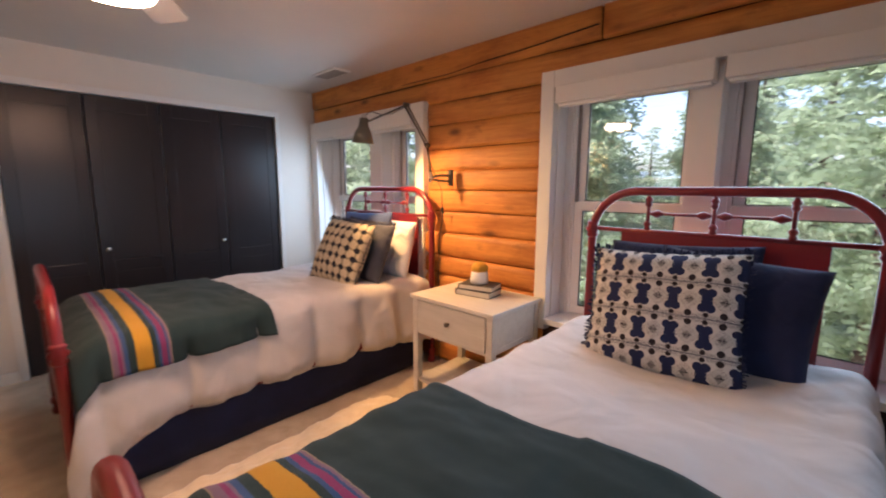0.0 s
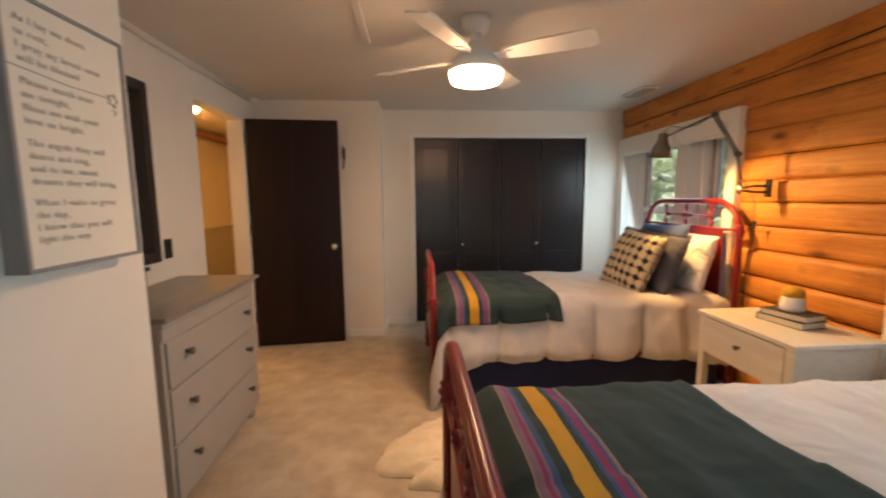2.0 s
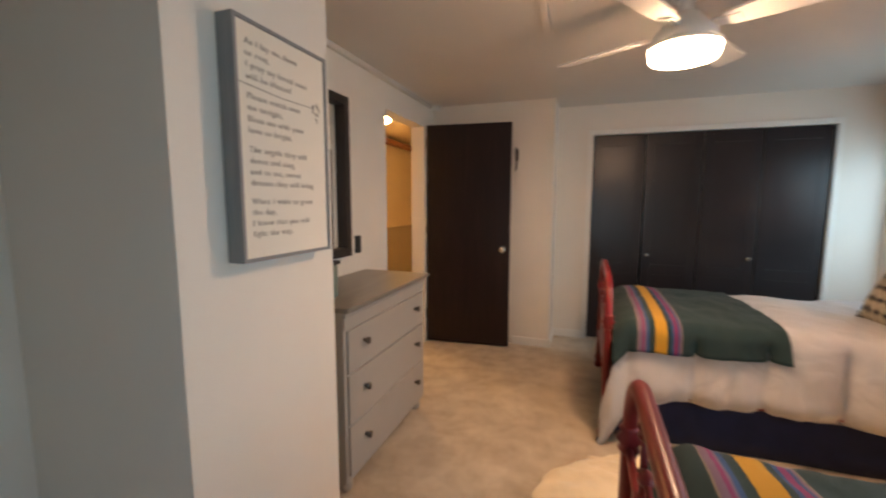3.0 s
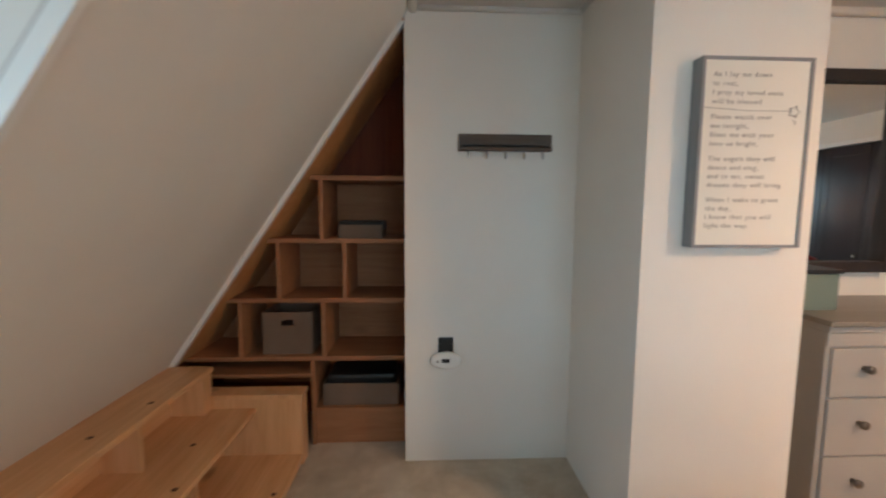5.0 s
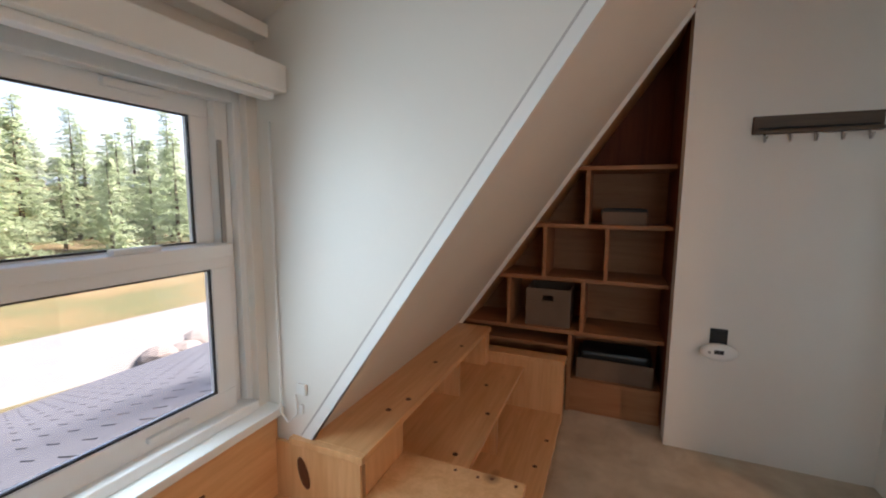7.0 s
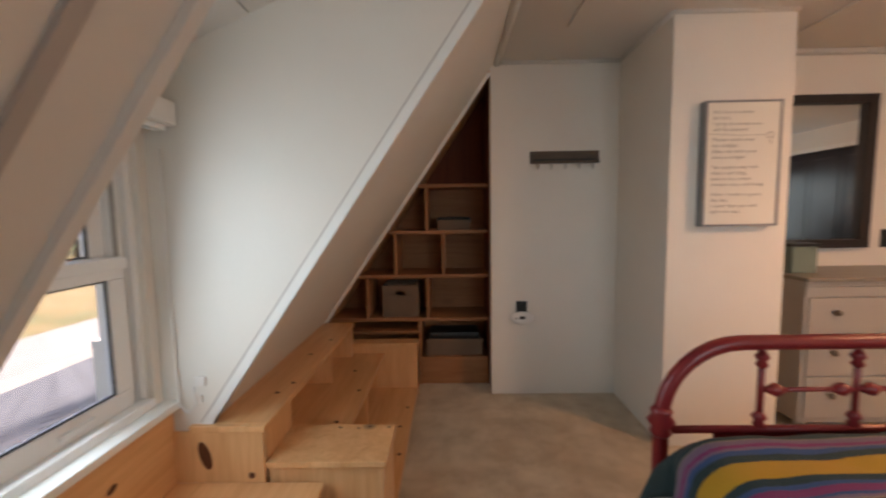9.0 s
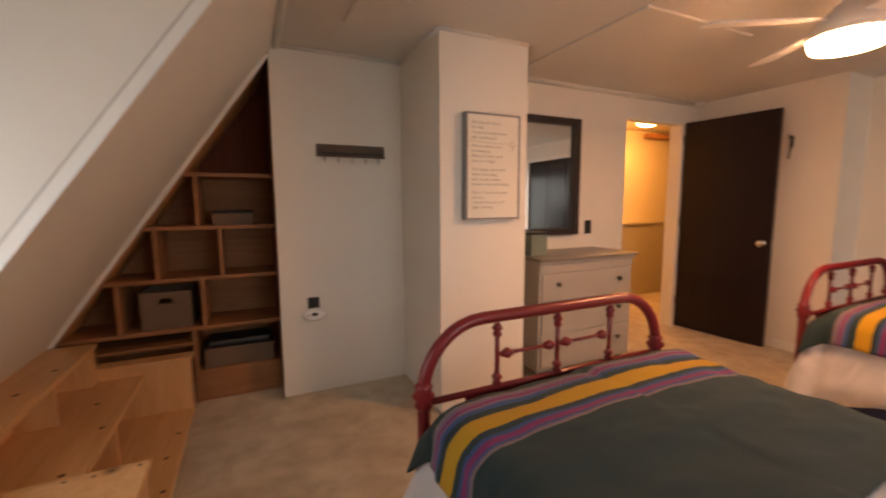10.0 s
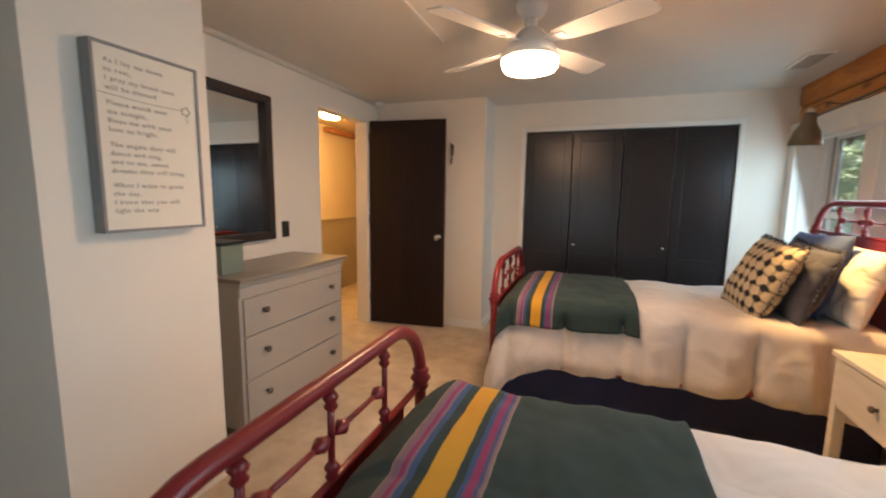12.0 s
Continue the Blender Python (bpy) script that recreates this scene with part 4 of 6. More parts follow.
def duvet(x, seed, label, top_z, dip):
    """Comforter with a soft crown, rounded down at the foot end."""
    L = RED_BED_L - 0.045

    def f(u, v):
        side = min(1.0, max(0.0, (abs(u - 0.5) * 2 - 0.62) / 0.14))
        y = 0.035 + v * L - 0.06 * side * (1 - v) ** 8
        near = max(0.0, 1 - (y - 0.02) / 0.16)
        far = max(0.0, 1 - (0.03 + L - y) / 0.10)
        hem = 0.37 + 0.045 * noise.noise((y * 1.7, u * 1.5, seed)) - 0.06 * (1 - v) + 0.20 * max(0.0, 1 - y / 0.34)
        top = top_z - dip * max(0.0, min(1.0, (y - 1.05) / 0.35)) * (1 - min(1.0, abs(u - 0.5) * 3.6) ** 2) - 0.10 * near ** 2 - 0.03 * far ** 2
        px, pz = over_bed(x, y, 1.075, hem, top, seed, u, 0.026)
        pz += 0.018 * math.sin(y * 8.0 + seed) * max(0, abs(u - 0.5) * 2 - 0.45)
        return px, y - 0.03 * near * (0.5 - abs(u - 0.5)), pz

    ob = thing("duvet", label, "duvet", (x, 1.565, 0), group="duvets")
    part("cover", sheet(f, 84, 84, 0.030), DUVET, ob, smooth=True)
    for u in (0.0, 1.0):
        part("hem_seam", tube([f(u, k / 60) for k in range(61)], 0.0035, 6), DUVET, ob, "stitched hem", True)
    return ob


def blanket(x, seed, label, top_z):
    def f(u, v):
        y = 0.030 + v * (0.80 + 0.03 * (u - 0.5) + 0.015 * noise.noise((u * 4, seed, 2)))
        near = max(0.0, 1 - (y - 0.02) / 0.16)
        hem = 0.37 + 0.045 * noise.noise((y * 1.7, u * 1.5, seed)) - 0.06 * (1 - (y - 0.035) / (RED_BED_L - 0.045)) + 0.20 * max(0.0, 1 - y / 0.34)
        top = top_z - 0.10 * near ** 2
        # same folds as the bedding below, laid over it and hanging less far
        total = 1.075 - 0.13 + 0.065 * math.pi + 2 * hem
        mine = 1.075 - 0.13 + 0.065 * math.pi + 2 * 0.085
        uu = 0.5 + (u - 0.5) * mine / total
        px, pz = over_bed(x, y, 1.075, hem, top, seed, uu, 0.026)
        pz += 0.018 * math.sin(y * 8.0 + seed) * max(0, abs(uu - 0.5) * 2 - 0.45)
        side = 1 if u > 0.5 else -1
        over = max(0.0, abs(px) - 0.44) / 0.1
        return px + side * 0.020 * min(1, over), y - 0.03 * near * (0.5 - abs(uu - 0.5)), pz + 0.016

    ob = single("wool_blanket", sheet(f, 72, 60, 0.010), WOOL, label, "blanket", (x, 1.565, 0), smooth=True, group="wool blankets")
    return ob


duvet(BED1, 1.3, "oatmeal linen duvet on a red iron bed", 0.672, 0.02)
duvet(BED2, 6.1, "rumpled oatmeal duvet on a red iron bed", 0.674, 0.065)
blanket(BED1, 1.3, "dark green wool blanket with yellow stripes across a bed's foot", 0.672)
blanket(BED2, 6.1, "dark green wool blanket with yellow stripes across a bed's foot", 0.674)


def bed_skirt(x):
    t = thing("bed_skirt", "navy cotton bed skirt hanging to the carpet", "bed skirt", (x, 1.565, 0), group="bed skirts")

    def panel(start, way, out, length, seed):
        def f(u, v):
            w = 0.008 * noise.noise((u * length * 9, seed, x)) * (1 - v) + 0.010 * (1 - v)
            return start[0] + way[0] * u * length + out[0] * w, start[1] + way[1] * u * length + out[1] * w, 0.004 + 0.42 * v

        return sheet(f, int(length * 45), 5, 0.006)

    part("side_panel", panel((0.485, 1.98), (0, -1), (1, 0), 1.92, 1), SKIRT, t, smooth=True)
    part("side_panel", panel((-0.485, 0.06), (0, 1), (-1, 0), 1.92, 2), SKIRT, t, smooth=True)
    part("foot_panel", panel((0.479, 0.052), (-1, 0), (0, -1), 0.958, 3), SKIRT, t, smooth=True)
    return t


for x in (BED1, BED2):
    bed_skirt(x)
    single("mattress", box(-0.47, 0.06, 0.335, 0.47, 1.985, 0.585, 0.05), SHAM, "white mattress under the bedding", "mattress", (x, 1.565, 0), group="mattresses")


def cushion(name, w, h, d, material, label, at, turn, seed, fringe=None, sag=0.0):
    """A stuffed cushion on its lower edge: x across, z up, y its thickness."""
    t = thing(name, label, "pillow", at)
    t.matrix_world = pose(*at, *turn)
    bm = bmesh.new()
    n = 26
    grids = []
    for s in (-1, 1):
        g = []
        for i in range(n + 1):
            row = []
            for j in range(n + 1):
                a, b = 2 * i / n - 1, 2 * j / n - 1
                pin = 1 - 0.055 * (1 - abs(b) ** 2) * abs(a) ** 4 - 0.02 * abs(a)
                pin2 = 1 - 0.055 * (1 - abs(a) ** 2) * abs(b) ** 4
                th = d / 2 * ((1 - abs(a) ** 2.6) * (1 - abs(b) ** 2.6)) ** 0.55
                th *= 1 + 0.22 * noise.noise((a * 1.8, b * 1.8, seed + s))
                wr = 0.005 * noise.noise((a * 7, b * 7, seed)) * (1 - abs(a) ** 8) * (1 - abs(b) ** 8)
                row.append((a * w / 2 * pin, s * th + wr, h / 2 + b * h / 2 * pin2 - sag * (1 - a * a) * max(0, b)))
            g.append(row)
        grids.append(g)
    verts = []
    for k, g in enumerate(grids):
        vv = []
        for i in range(n + 1):
            row = []
            for j in range(n + 1):
                if k == 1 and (i in (0, n) or j in (0, n)):
                    row.append(verts[0][i][j])
                else:
                    row.append(bm.verts.new(g[i][j]))
            vv.append(row)
        verts.append(vv)
    for k, vv in enumerate(verts):
        for i in range(n):
            for j in range(n):
                q = (vv[i][j], vv[i + 1][j], vv[i + 1][j + 1], vv[i][j + 1])
                bm.faces.new(q if k == 0 else q[::-1])
    part("cover", bm, material, t, smooth=True)
    if fringe:
        rng = random.Random(seed)
        fb = bmesh.new()
        rim = [(2 * i / 60 - 1, s) for s in (-1, 1) for i in range(61)]
        for a, s in rim:
            for e in (0, 1):
                p = (a * w / 2 * 0.97, rng.uniform(-0.006, 0.006), h / 2 + s * h / 2 * (1 - 0.05 * (1 - a * a))) if e == 0 else (s * w / 2 * (0.97 - 0.05 * (1 - a * a)), rng.uniform(-0.006, 0.006), h / 2 + a * h / 2)
                q = Vector(p) + Vector((rng.uniform(-0.008, 0.008), rng.uniform(-0.012, 0.004), rng.uniform(-0.008, 0.008))) + (Vector((0, 0, s * 0.014)) if e == 0 else Vector((s * 0.014, 0, 0)))
                tube([p, q], 0.0035, 4, fb)
        part("fringe", fb, fringe, t, "short tufted fringe")
    return t


# bed by the dormer: patterned cushion over navy pillows
cushion("throw_pillow", 0.57, 0.50, 0.17, WEAVE, "navy and cream geometric woven throw pillow with tufted edges", (0.635, 3.12, 0.605), (-21, -3, 3), 3, NAVY)
cushion("bed_pillow", 0.56, 0.44, 0.16, NAVY, "navy cotton pillow propped against the headboard", (0.79, 3.30, 0.635), (-16, 4, -3), 8)
cushion("bed_pillow", 0.60, 0.46, 0.15, NAVY, "navy cotton pillow propped against the headboard", (0.62, 3.41, 0.635), (-14, -2, 3), 12)
# bed by the closet
cushion("throw_pillow", 0.50, 0.47, 0.18, WEAVE_B, "navy and cream tufted check throw pillow with a fringe", (-1.41, 2.97, 0.655), (-24, 4, 4), 21, SLATE)
cushion("bed_pillow", 0.58, 0.43, 0.16, SLATE, "slate grey cotton pillow on a bed", (-1.39, 3.16, 0.665), (-20, 2, -2), 25, SLATE)
cushion("bed_pillow", 0.58, 0.48, 0.16, DENIM, "blue cotton pillow on a bed", (-1.52, 3.27, 0.672), (-16, -2, 2), 31)
cushion("bed_pillow", 0.66, 0.43, 0.17, SHAM, "white cotton pillow against the headboard", (-1.42, 3.39, 0.665), (-14, 2, 0), 34)

# ---- between the beds ----


def nightstand():
    t = thing("nightstand", "whitewashed wooden nightstand with one drawer and open base", "nightstand", (-0.467, 3.165, 0))
    w, d, h = 0.32, 0.47, 0.665
    part("top", box(-w, -0.012, h - 0.024, w, d, h, 0.004), WHITEWASH, t)
    for x in (-w + 0.012, w - 0.012 - 0.042):
        for y in (0.0, d - 0.045):
            part("leg", box(x, y, 0, x + 0.042, y + 0.042, h - 0.024, 0.004), WHITEWASH, t)
    for x in (-w + 0.020, w - 0.034):
        part("side_panel", box(x, 0.042, 0.425, x + 0.014, d - 0.045, h - 0.024, 0.002), WHITEWASH, t)
        part("side_rail", box(x - 0.003, 0.042, 0.425, x + 0.017, d - 0.045, 0.455, 0.002), WHITEWASH, t)
        part("side_rail", box(x - 0.003, 0.042, h - 0.06, x + 0.017, d - 0.045, h - 0.025, 0.002), WHITEWASH, t)
    part("back_panel", box(-w + 0.054, d - 0.03, 0.425, w - 0.054, d - 0.015, h - 0.024, 0.002), WHITEWASH, t)
    dr = part("drawer", box(-w + 0.058, -0.004, 0.438, w - 0.058, 0.40, h - 0.032, 0.003), WHITEWASH, t)
    part("knob", lathe([(0.008, 0), (0.006, 0.010), (0.014, 0.016), (0.013, 0.026), (0.003, 0.029)], 12, (0, -0.004, 0.54), "y"), BRONZE, dr, "small pewter knob", True).matrix_local = Matrix.Translation((0, -0.004, 0.54)) @ Matrix.Rotation(radians(180), 4, "Z") @ Matrix.Translation((0, 0.004, -0.54))
    part("drawer_rail", box(-w + 0.054, 0.004, 0.420, w - 0.054, 0.03, 0.436, 0.002), WHITEWASH, t)
    part("shelf", box(-w + 0.020, 0.01, 0.10, w - 0.020, d - 0.015, 0.122, 0.003), WHITEWASH, t)
    return t


nightstand()


def book(at, turn, w, d, h, label):
    t = thing("book", label, "book", at, turn, group="stacked books")
    part("page_block", box(-w / 2 + 0.004, -d / 2 + 0.005, 0.003, w / 2 - 0.005, d / 2 - 0.005, h - 0.003, 0.001), PAGES, t, "cream page block")
    for z in (0, h - 0.003):
        part("cover", box(-w / 2, -d / 2, z, w / 2, d / 2, z + 0.003, 0.001), BOOK_DARK, t)
    part("spine", box(-w / 2, -d / 2, 0.003, -w / 2 + 0.004, d / 2, h - 0.003, 0.001), BOOK_DARK, t)


book((-0.475, 3.445, 0.665), 8, 0.24, 0.165, 0.036, "charcoal hardback book lying on a nightstand")
book((-0.470, 3.450, 0.701), 14, 0.225, 0.155, 0.032, "charcoal hardback book on top of another")
pot = thing("flower_pot", "small white ceramic pot with mustard moss dome on books", "plant pot", (-0.475, 3.45, 0.733))
part("pot", lathe([(0.046, 0), (0.056, 0.005), (0.057, 0.025), (0.049, 0.074), (0.045, 0.078), (0.043, 0.070)], 24), CERAMIC, pot, smooth=True)
bm = bmesh.new()
bmesh.ops.create_icosphere(bm, subdivisions=3, radius=1.0)
for v in bm.verts:
    k = 1 + 0.10 * noise.noise(v.co * 6)
    v.co = Vector((v.co.x * 0.052 * k, v.co.y * 0.052 * k, 0.092 + v.co.z * 0.042 * k))
part("moss", bm, MUSTARD, pot, "mustard yellow moss dome", True)


def reading_lamp():
    t = thing("wall_lamp", "grey swing-arm reading lamp bracketed to the log wall", "lamp", (0, 0, 0))
    part("wall_plate", box(-0.91, 3.625, 1.33, -0.875, 3.645, 1.44, 0.004), LAMPGREY, t)
    part("bracket", tube([(-0.893, 3.63, 1.40), (-0.93, 3.56, 1.40), (-0.955, 3.50, 1.385)], 0.008, 8), LAMPGREY, t, smooth=True)
    part("bracket", tube([(-0.893, 3.63, 1.36), (-0.93, 3.56, 1.365), (-0.955, 3.50, 1.375)], 0.007, 8), LAMPGREY, t, smooth=True)
    part("pivot", lathe([(0.013, 0), (0.013, 0.07)], 12, (-0.955, 3.50, 1.35), "z"), STEEL, t, smooth=True)
    part("lower_arm", tube([(-0.955, 3.50, 1.42), (-0.965, 3.48, 1.60)], 0.007, 8), LAMPGREY, t, smooth=True)
    a, b = Vector((-0.965, 3.48, 1.60)), Vector((-1.085, 3.40, 1.865))
    for s in (-0.012, 0.012):
        part("mid_arm", tube([a + Vector((s, 0, 0)), b + Vector((s, 0, 0))], 0.0055, 8), LAMPGREY, t, smooth=True)
    part("joint", lathe([(0.016, -0.018), (0.016, 0.018)], 12, tuple(b), "y"), LAMPGREY, t, smooth=True)
    part("joint", lathe([(0.015, -0.018), (0.015, 0.018)], 12, tuple(a), "y"), LAMPGREY, t, smooth=True)
    c = Vector((-1.165, 3.135, 1.735))
    part("upper_arm", tube([b, c], 0.0065, 8), LAMPGREY, t, smooth=True)
    sh = lathe([(0.020, 0.105), (0.028, 0.100), (0.031, 0.06), (0.036, 0.045), (0.055, 0.012), (0.072, -0.055), (0.069, -0.055), (0.052, 0.010), (0.030, 0.04), (0.018, 0.05)], 28)
    bmesh.ops.transform(sh, matrix=pose(-1.19, 3.12, 1.655, 0, 7, 0), verts=sh.verts)
    part("shade", sh, LAMPGREY, t, "olive-grey metal bell shade", True)
    part("cap", lathe([(0.018, 0), (0.018, 0.018), (0.008, 0.026)], 16, (-1.178, 3.12, 1.755), "z"), STEEL, t, "brass-toned cap", True)
    cord = [(-1.175, 3.125, 1.775), (-1.15, 3.16, 1.80), (-1.13, 3.22, 1.785), (-1.11, 3.30, 1.80), (-1.09, 3.39, 1.85), (-1.02, 3.43, 1.72), (-0.968, 3.47, 1.59), (-0.950, 3.51, 1.45), (-0.945, 3.60, 1.30), (-0.952, 3.618, 1.10), (-0.968, 3.60, 0.95), (-0.965, 3.59, 0.72), (-0.96, 3.59, 0.4), (-0.955, 3.59, 0.02)]
    part("cord", tube(cord, 0.0028, 6), BLACK, t, "thin black cord", True)
    part("cord_switch", box(-0.962, 3.608, 1.13, -0.942, 3.622, 1.18, 0.004), BLACK, t)
    part("bulb", lathe([(0.012, 0.03), (0.022, 0.005), (0.024, -0.015), (0.014, -0.032), (0.002, -0.036)], 14, (-1.19, 3.12, 1.655), "z"), glow_material("lit_bulb", (1.0, 0.62, 0.28), 3.0), t, "lit bulb", True)


reading_lamp()


def blunt(c):
    return math.copysign(abs(c) ** 0.72, c)


def sheepskin():
    """Fleece with an uneven outline and shaggy height, lying between the beds."""
    bm = bmesh.new()
    rings, sides = 44, 230
    rng = random.Random(5)
    rows = []
    for r in range(rings + 1):
        f = r / rings
        row = []
        for k in range(sides):
            a = math.tau * k / sides
            edge = 1 + 0.05 * math.sin(3 * a + 0.6) + 0.06 * math.sin(5 * a + 2) + 0.03 * noise.noise((math.cos(a) * 9, math.sin(a) * 9, 2)) - 0.13 * math.exp(-((a - 5.04) / 0.10) ** 2)
            x, y = 0.385 * edge * f * blunt(math.cos(a)), 0.91 * edge * f * blunt(math.sin(a))
            z = 0.012 + 0.062 * (1 - f ** 9) + (0.016 * noise.noise((x * 13, y * 13, 1)) + 0.010 * noise.noise((x * 40, y * 40, 3)) + 0.003 * rng.uniform(-1, 1)) * (1 if r < rings else 0.2)
            row.append(bm.verts.new((x, y, max(0.004, z if r < rings else 0.004))))
        rows.append(row)
    for a, b in zip(rows[1:], rows[2:]):
        for k in range(sides):
            bm.faces.new((a[k], a[(k + 1) % sides], b[(k + 1) % sides], b[k]))
    bm.faces.new(rows[1])
    for v in rows[0]:
        bm.verts.remove(v)
    base = [bm.verts.new((v.co.x, v.co.y, 0.001)) for v in rows[-1]]
    for k in range(sides):
        bm.faces.new((rows[-1][k], rows[-1][(k + 1) % sides], base[(k + 1) % sides], base[k]))
    bm.faces.new(base[::-1])
    return bm


RUG = thing("sheepskin_rug", "cream shaggy sheepskin rug on carpet between beds", "rug", (-0.50, 2.22, 0), 2)
part("fleece", sheepskin(), FLEECE, RUG, smooth=True)

# ---- ceiling fan ----


def ceiling_fan():
    t = thing("ceiling_fan", "white four-blade ceiling fan with a lit drum light", "ceiling fan", (-0.67, 1.785, 0), 0)
    part("canopy", lathe([(0.02, 2.165), (0.055, 2.175), (0.072, 2.21), (0.075, HIGH - 0.001)], 24), FANWHITE, t, smooth=True)
    part("downrod", lathe([(0.032, 2.10), (0.030, 2.19)], 16), FANWHITE, t, smooth=True)
    part("motor", lathe([(0.12, 1.985), (0.128, 2.00), (0.118, 2.035), (0.085, 2.075), (0.055, 2.11), (0.030, 2.125)], 32), FANWHITE, t, smooth=True)
    part("light_ring", lathe([(0.138, 1.979), (0.141, 1.994), (0.122, 2.002)], 32), FANWHITE, t, smooth=True)
    part("diffuser", lathe([(0.02, 1.924), (0.09, 1.926), (0.122, 1.931), (0.131, 1.944), (0.137, 1.980)], 36), FANGLOW, t, "lit frosted drum diffuser", True)
    for k in range(4):
        a = radians(59 + 90 * k)
        m = Matrix.Rotation(a, 4, "Z") @ Matrix.Translation((0, 0, 2.052)) @ Matrix.Rotation(radians(-13), 4, "X")
        out = [(0.15, -0.045), (0.30, -0.062), (0.565, -0.070), (0.588, -0.058), (0.592, 0.050), (0.560, 0.066), (0.30, 0.058), (0.15, 0.042)]
        bm = prism(out, "z", -0.004, 0.004)
        bmesh.ops.transform(bm, matrix=m, verts=bm.verts)
        part("blade", bm, FANWHITE, t)
        bm = box(0.09, -0.025, -0.010, 0.20, 0.025, 0.0, 0.003)
        bmesh.ops.transform(bm, matrix=m, verts=bm.verts)
        part("blade_arm", bm, FANWHITE, t)
    return t


ceiling_fan()
vent = thing("ceiling_vent", "white slatted ceiling air vent by the log wall", "vent", (-2.02, 3.41, HIGH))
part("frame", box(-0.17, -0.075, -0.012, 0.17, 0.075, 0.0, 0.003), TRIM, vent)
for k in range(7):
    part("slat", box(-0.15, -0.055 + k * 0.017, -0.017, 0.15, -0.045 + k * 0.017, -0.012, 0.001), GREYPAINT, vent)

# ---- dresser and mirror ----


def dresser():
    t = thing("dresser", "grey-beige painted three-drawer dresser with a dark worn top", "dresser", (-0.565, 0.03, 0))
    w, d, h = 0.455, 0.425, 0.888
    part("body", box(-w, 0.0, 0.065, w, d, h - 0.05, 0.004), GREYPAINT, t)
    part("top", box(-w - 0.022, -0.005, h - 0.022, w + 0.022, d + 0.040, h, 0.006), DRESSERTOP, t, "dark worn glossy top")
    part("moulding", box(-w - 0.006, 0.0, h - 0.05, w + 0.006, d + 0.018, h - 0.022, 0.006), GREYPAINT, t)
    part("frieze", box(-w + 0.001, d, h - 0.105, w - 0.001, d + 0.008, h - 0.052, 0.003), GREYPAINT, t)
    zs = ((0.095, 0.330), (0.338, 0.570), (0.578, 0.775))
    for z0, z1 in zs:
        dr = part("drawer", box(-w + 0.022, d - 0.01, z0, w - 0.022, d + 0.012, z1, 0.004), GREYPAINT, t)
        for x in (-0.30, 0.30):
            part("knob", lathe([(0.010, 0), (0.007, 0.012), (0.017, 0.020), (0.016, 0.030), (0.004, 0.034)], 14, (x, d + 0.012, (z0 + z1) / 2 + 0.02), "y"), BRONZE, dr, "dark pewter knob", True)
    for x in (-w + 0.05, w - 0.05):
        for y in (0.05, d - 0.04):
            part("foot", lathe([(0.018, 0), (0.030, 0.012), (0.034, 0.035), (0.024, 0.055), (0.032, 0.066)], 14, (x, y, 0.0)), GREYPAINT, t, smooth=True)
    return t


dresser()
tb = thing("storage_box", "sage green box with a pale ruffled edge on a dresser", "box", (-0.21, 0.20, 0.888), 2)
part("box", box(-0.075, -0.10, 0, 0.075, 0.12, 0.155, 0.004), TEAL, tb)
part("lid", box(-0.085, -0.11, 0.155, 0.085, 0.13, 0.172, 0.004), BLACK, tb, "dark lid")
for k in range(5):
    part("ruffle", box(-0.083, -0.07 + k * 0.035, 0.02 + 0.024 * k, -0.075, -0.04 + k * 0.035, 0.04 + 0.024 * k, 0.004), PAGES, tb, "pale ruffle")


def mirror():
    t = thing("wall_mirror", "large rectangular mirror in a deep dark wooden frame", "mirror", (0, 0.0, 0))
    x0, x1, z0, z1, f = -0.838, -0.02, 1.006, 1.958, 0.052
    part("frame_side", box(x0, 0.002, z0, x0 + f, 0.058, z1, 0.004), MIRRORFRAME, t)
    part("frame_side", box(x1 - f, 0.002, z0, x1, 0.058, z1, 0.004), MIRRORFRAME, t)
    part("frame_rail", box(x0 + f, 0.002, z0, x1 - f, 0.057, z0 + f, 0.004), MIRRORFRAME, t)
    part("frame_rail", box(x0 + f, 0.002, z1 - f, x1 - f, 0.057, z1, 0.004), MIRRORFRAME, t)
    part("mirror_glass", box(x0 + f - 0.003, 0.004, z0 + f - 0.003, x1 - f + 0.003, 0.022, z1 - f + 0.003), MIRROR, t, "clear silvered glass")


mirror()
sw = thing("light_switch", "black light switch plate on the cream wall", "switch", (-0.995, 0.0, 1.06))
part("plate", box(-0.036, 0, -0.058, 0.036, 0.007, 0.058, 0.002), BLACK, sw)
part("rocker", box(-0.016, 0.007, -0.033, 0.016, 0.011, 0.033, 0.002), BLACK, sw)

# ---- pillar picture, nook rack and alarm ----


def text_mesh(body, size):
    c = bpy.data.curves.new("words", "FONT")
    c.body, c.size, c.extrude, c.offset, c.resolution_u = body, size, 0.0006, 0.0002, 3
    c.space_character = 1.22
    ob = bpy.data.objects.new("words", c)
    scene.collection.objects.link(ob)
    bpy.context.view_layer.update()
    me = bpy.data.meshes.new_from_object(ob.evaluated_get(bpy.context.evaluated_depsgraph_get()))
    bpy.data.objects.remove(ob)
    bm = bmesh.new()
    bm.from_mesh(me)
    bpy.data.meshes.remove(me)
    return bm


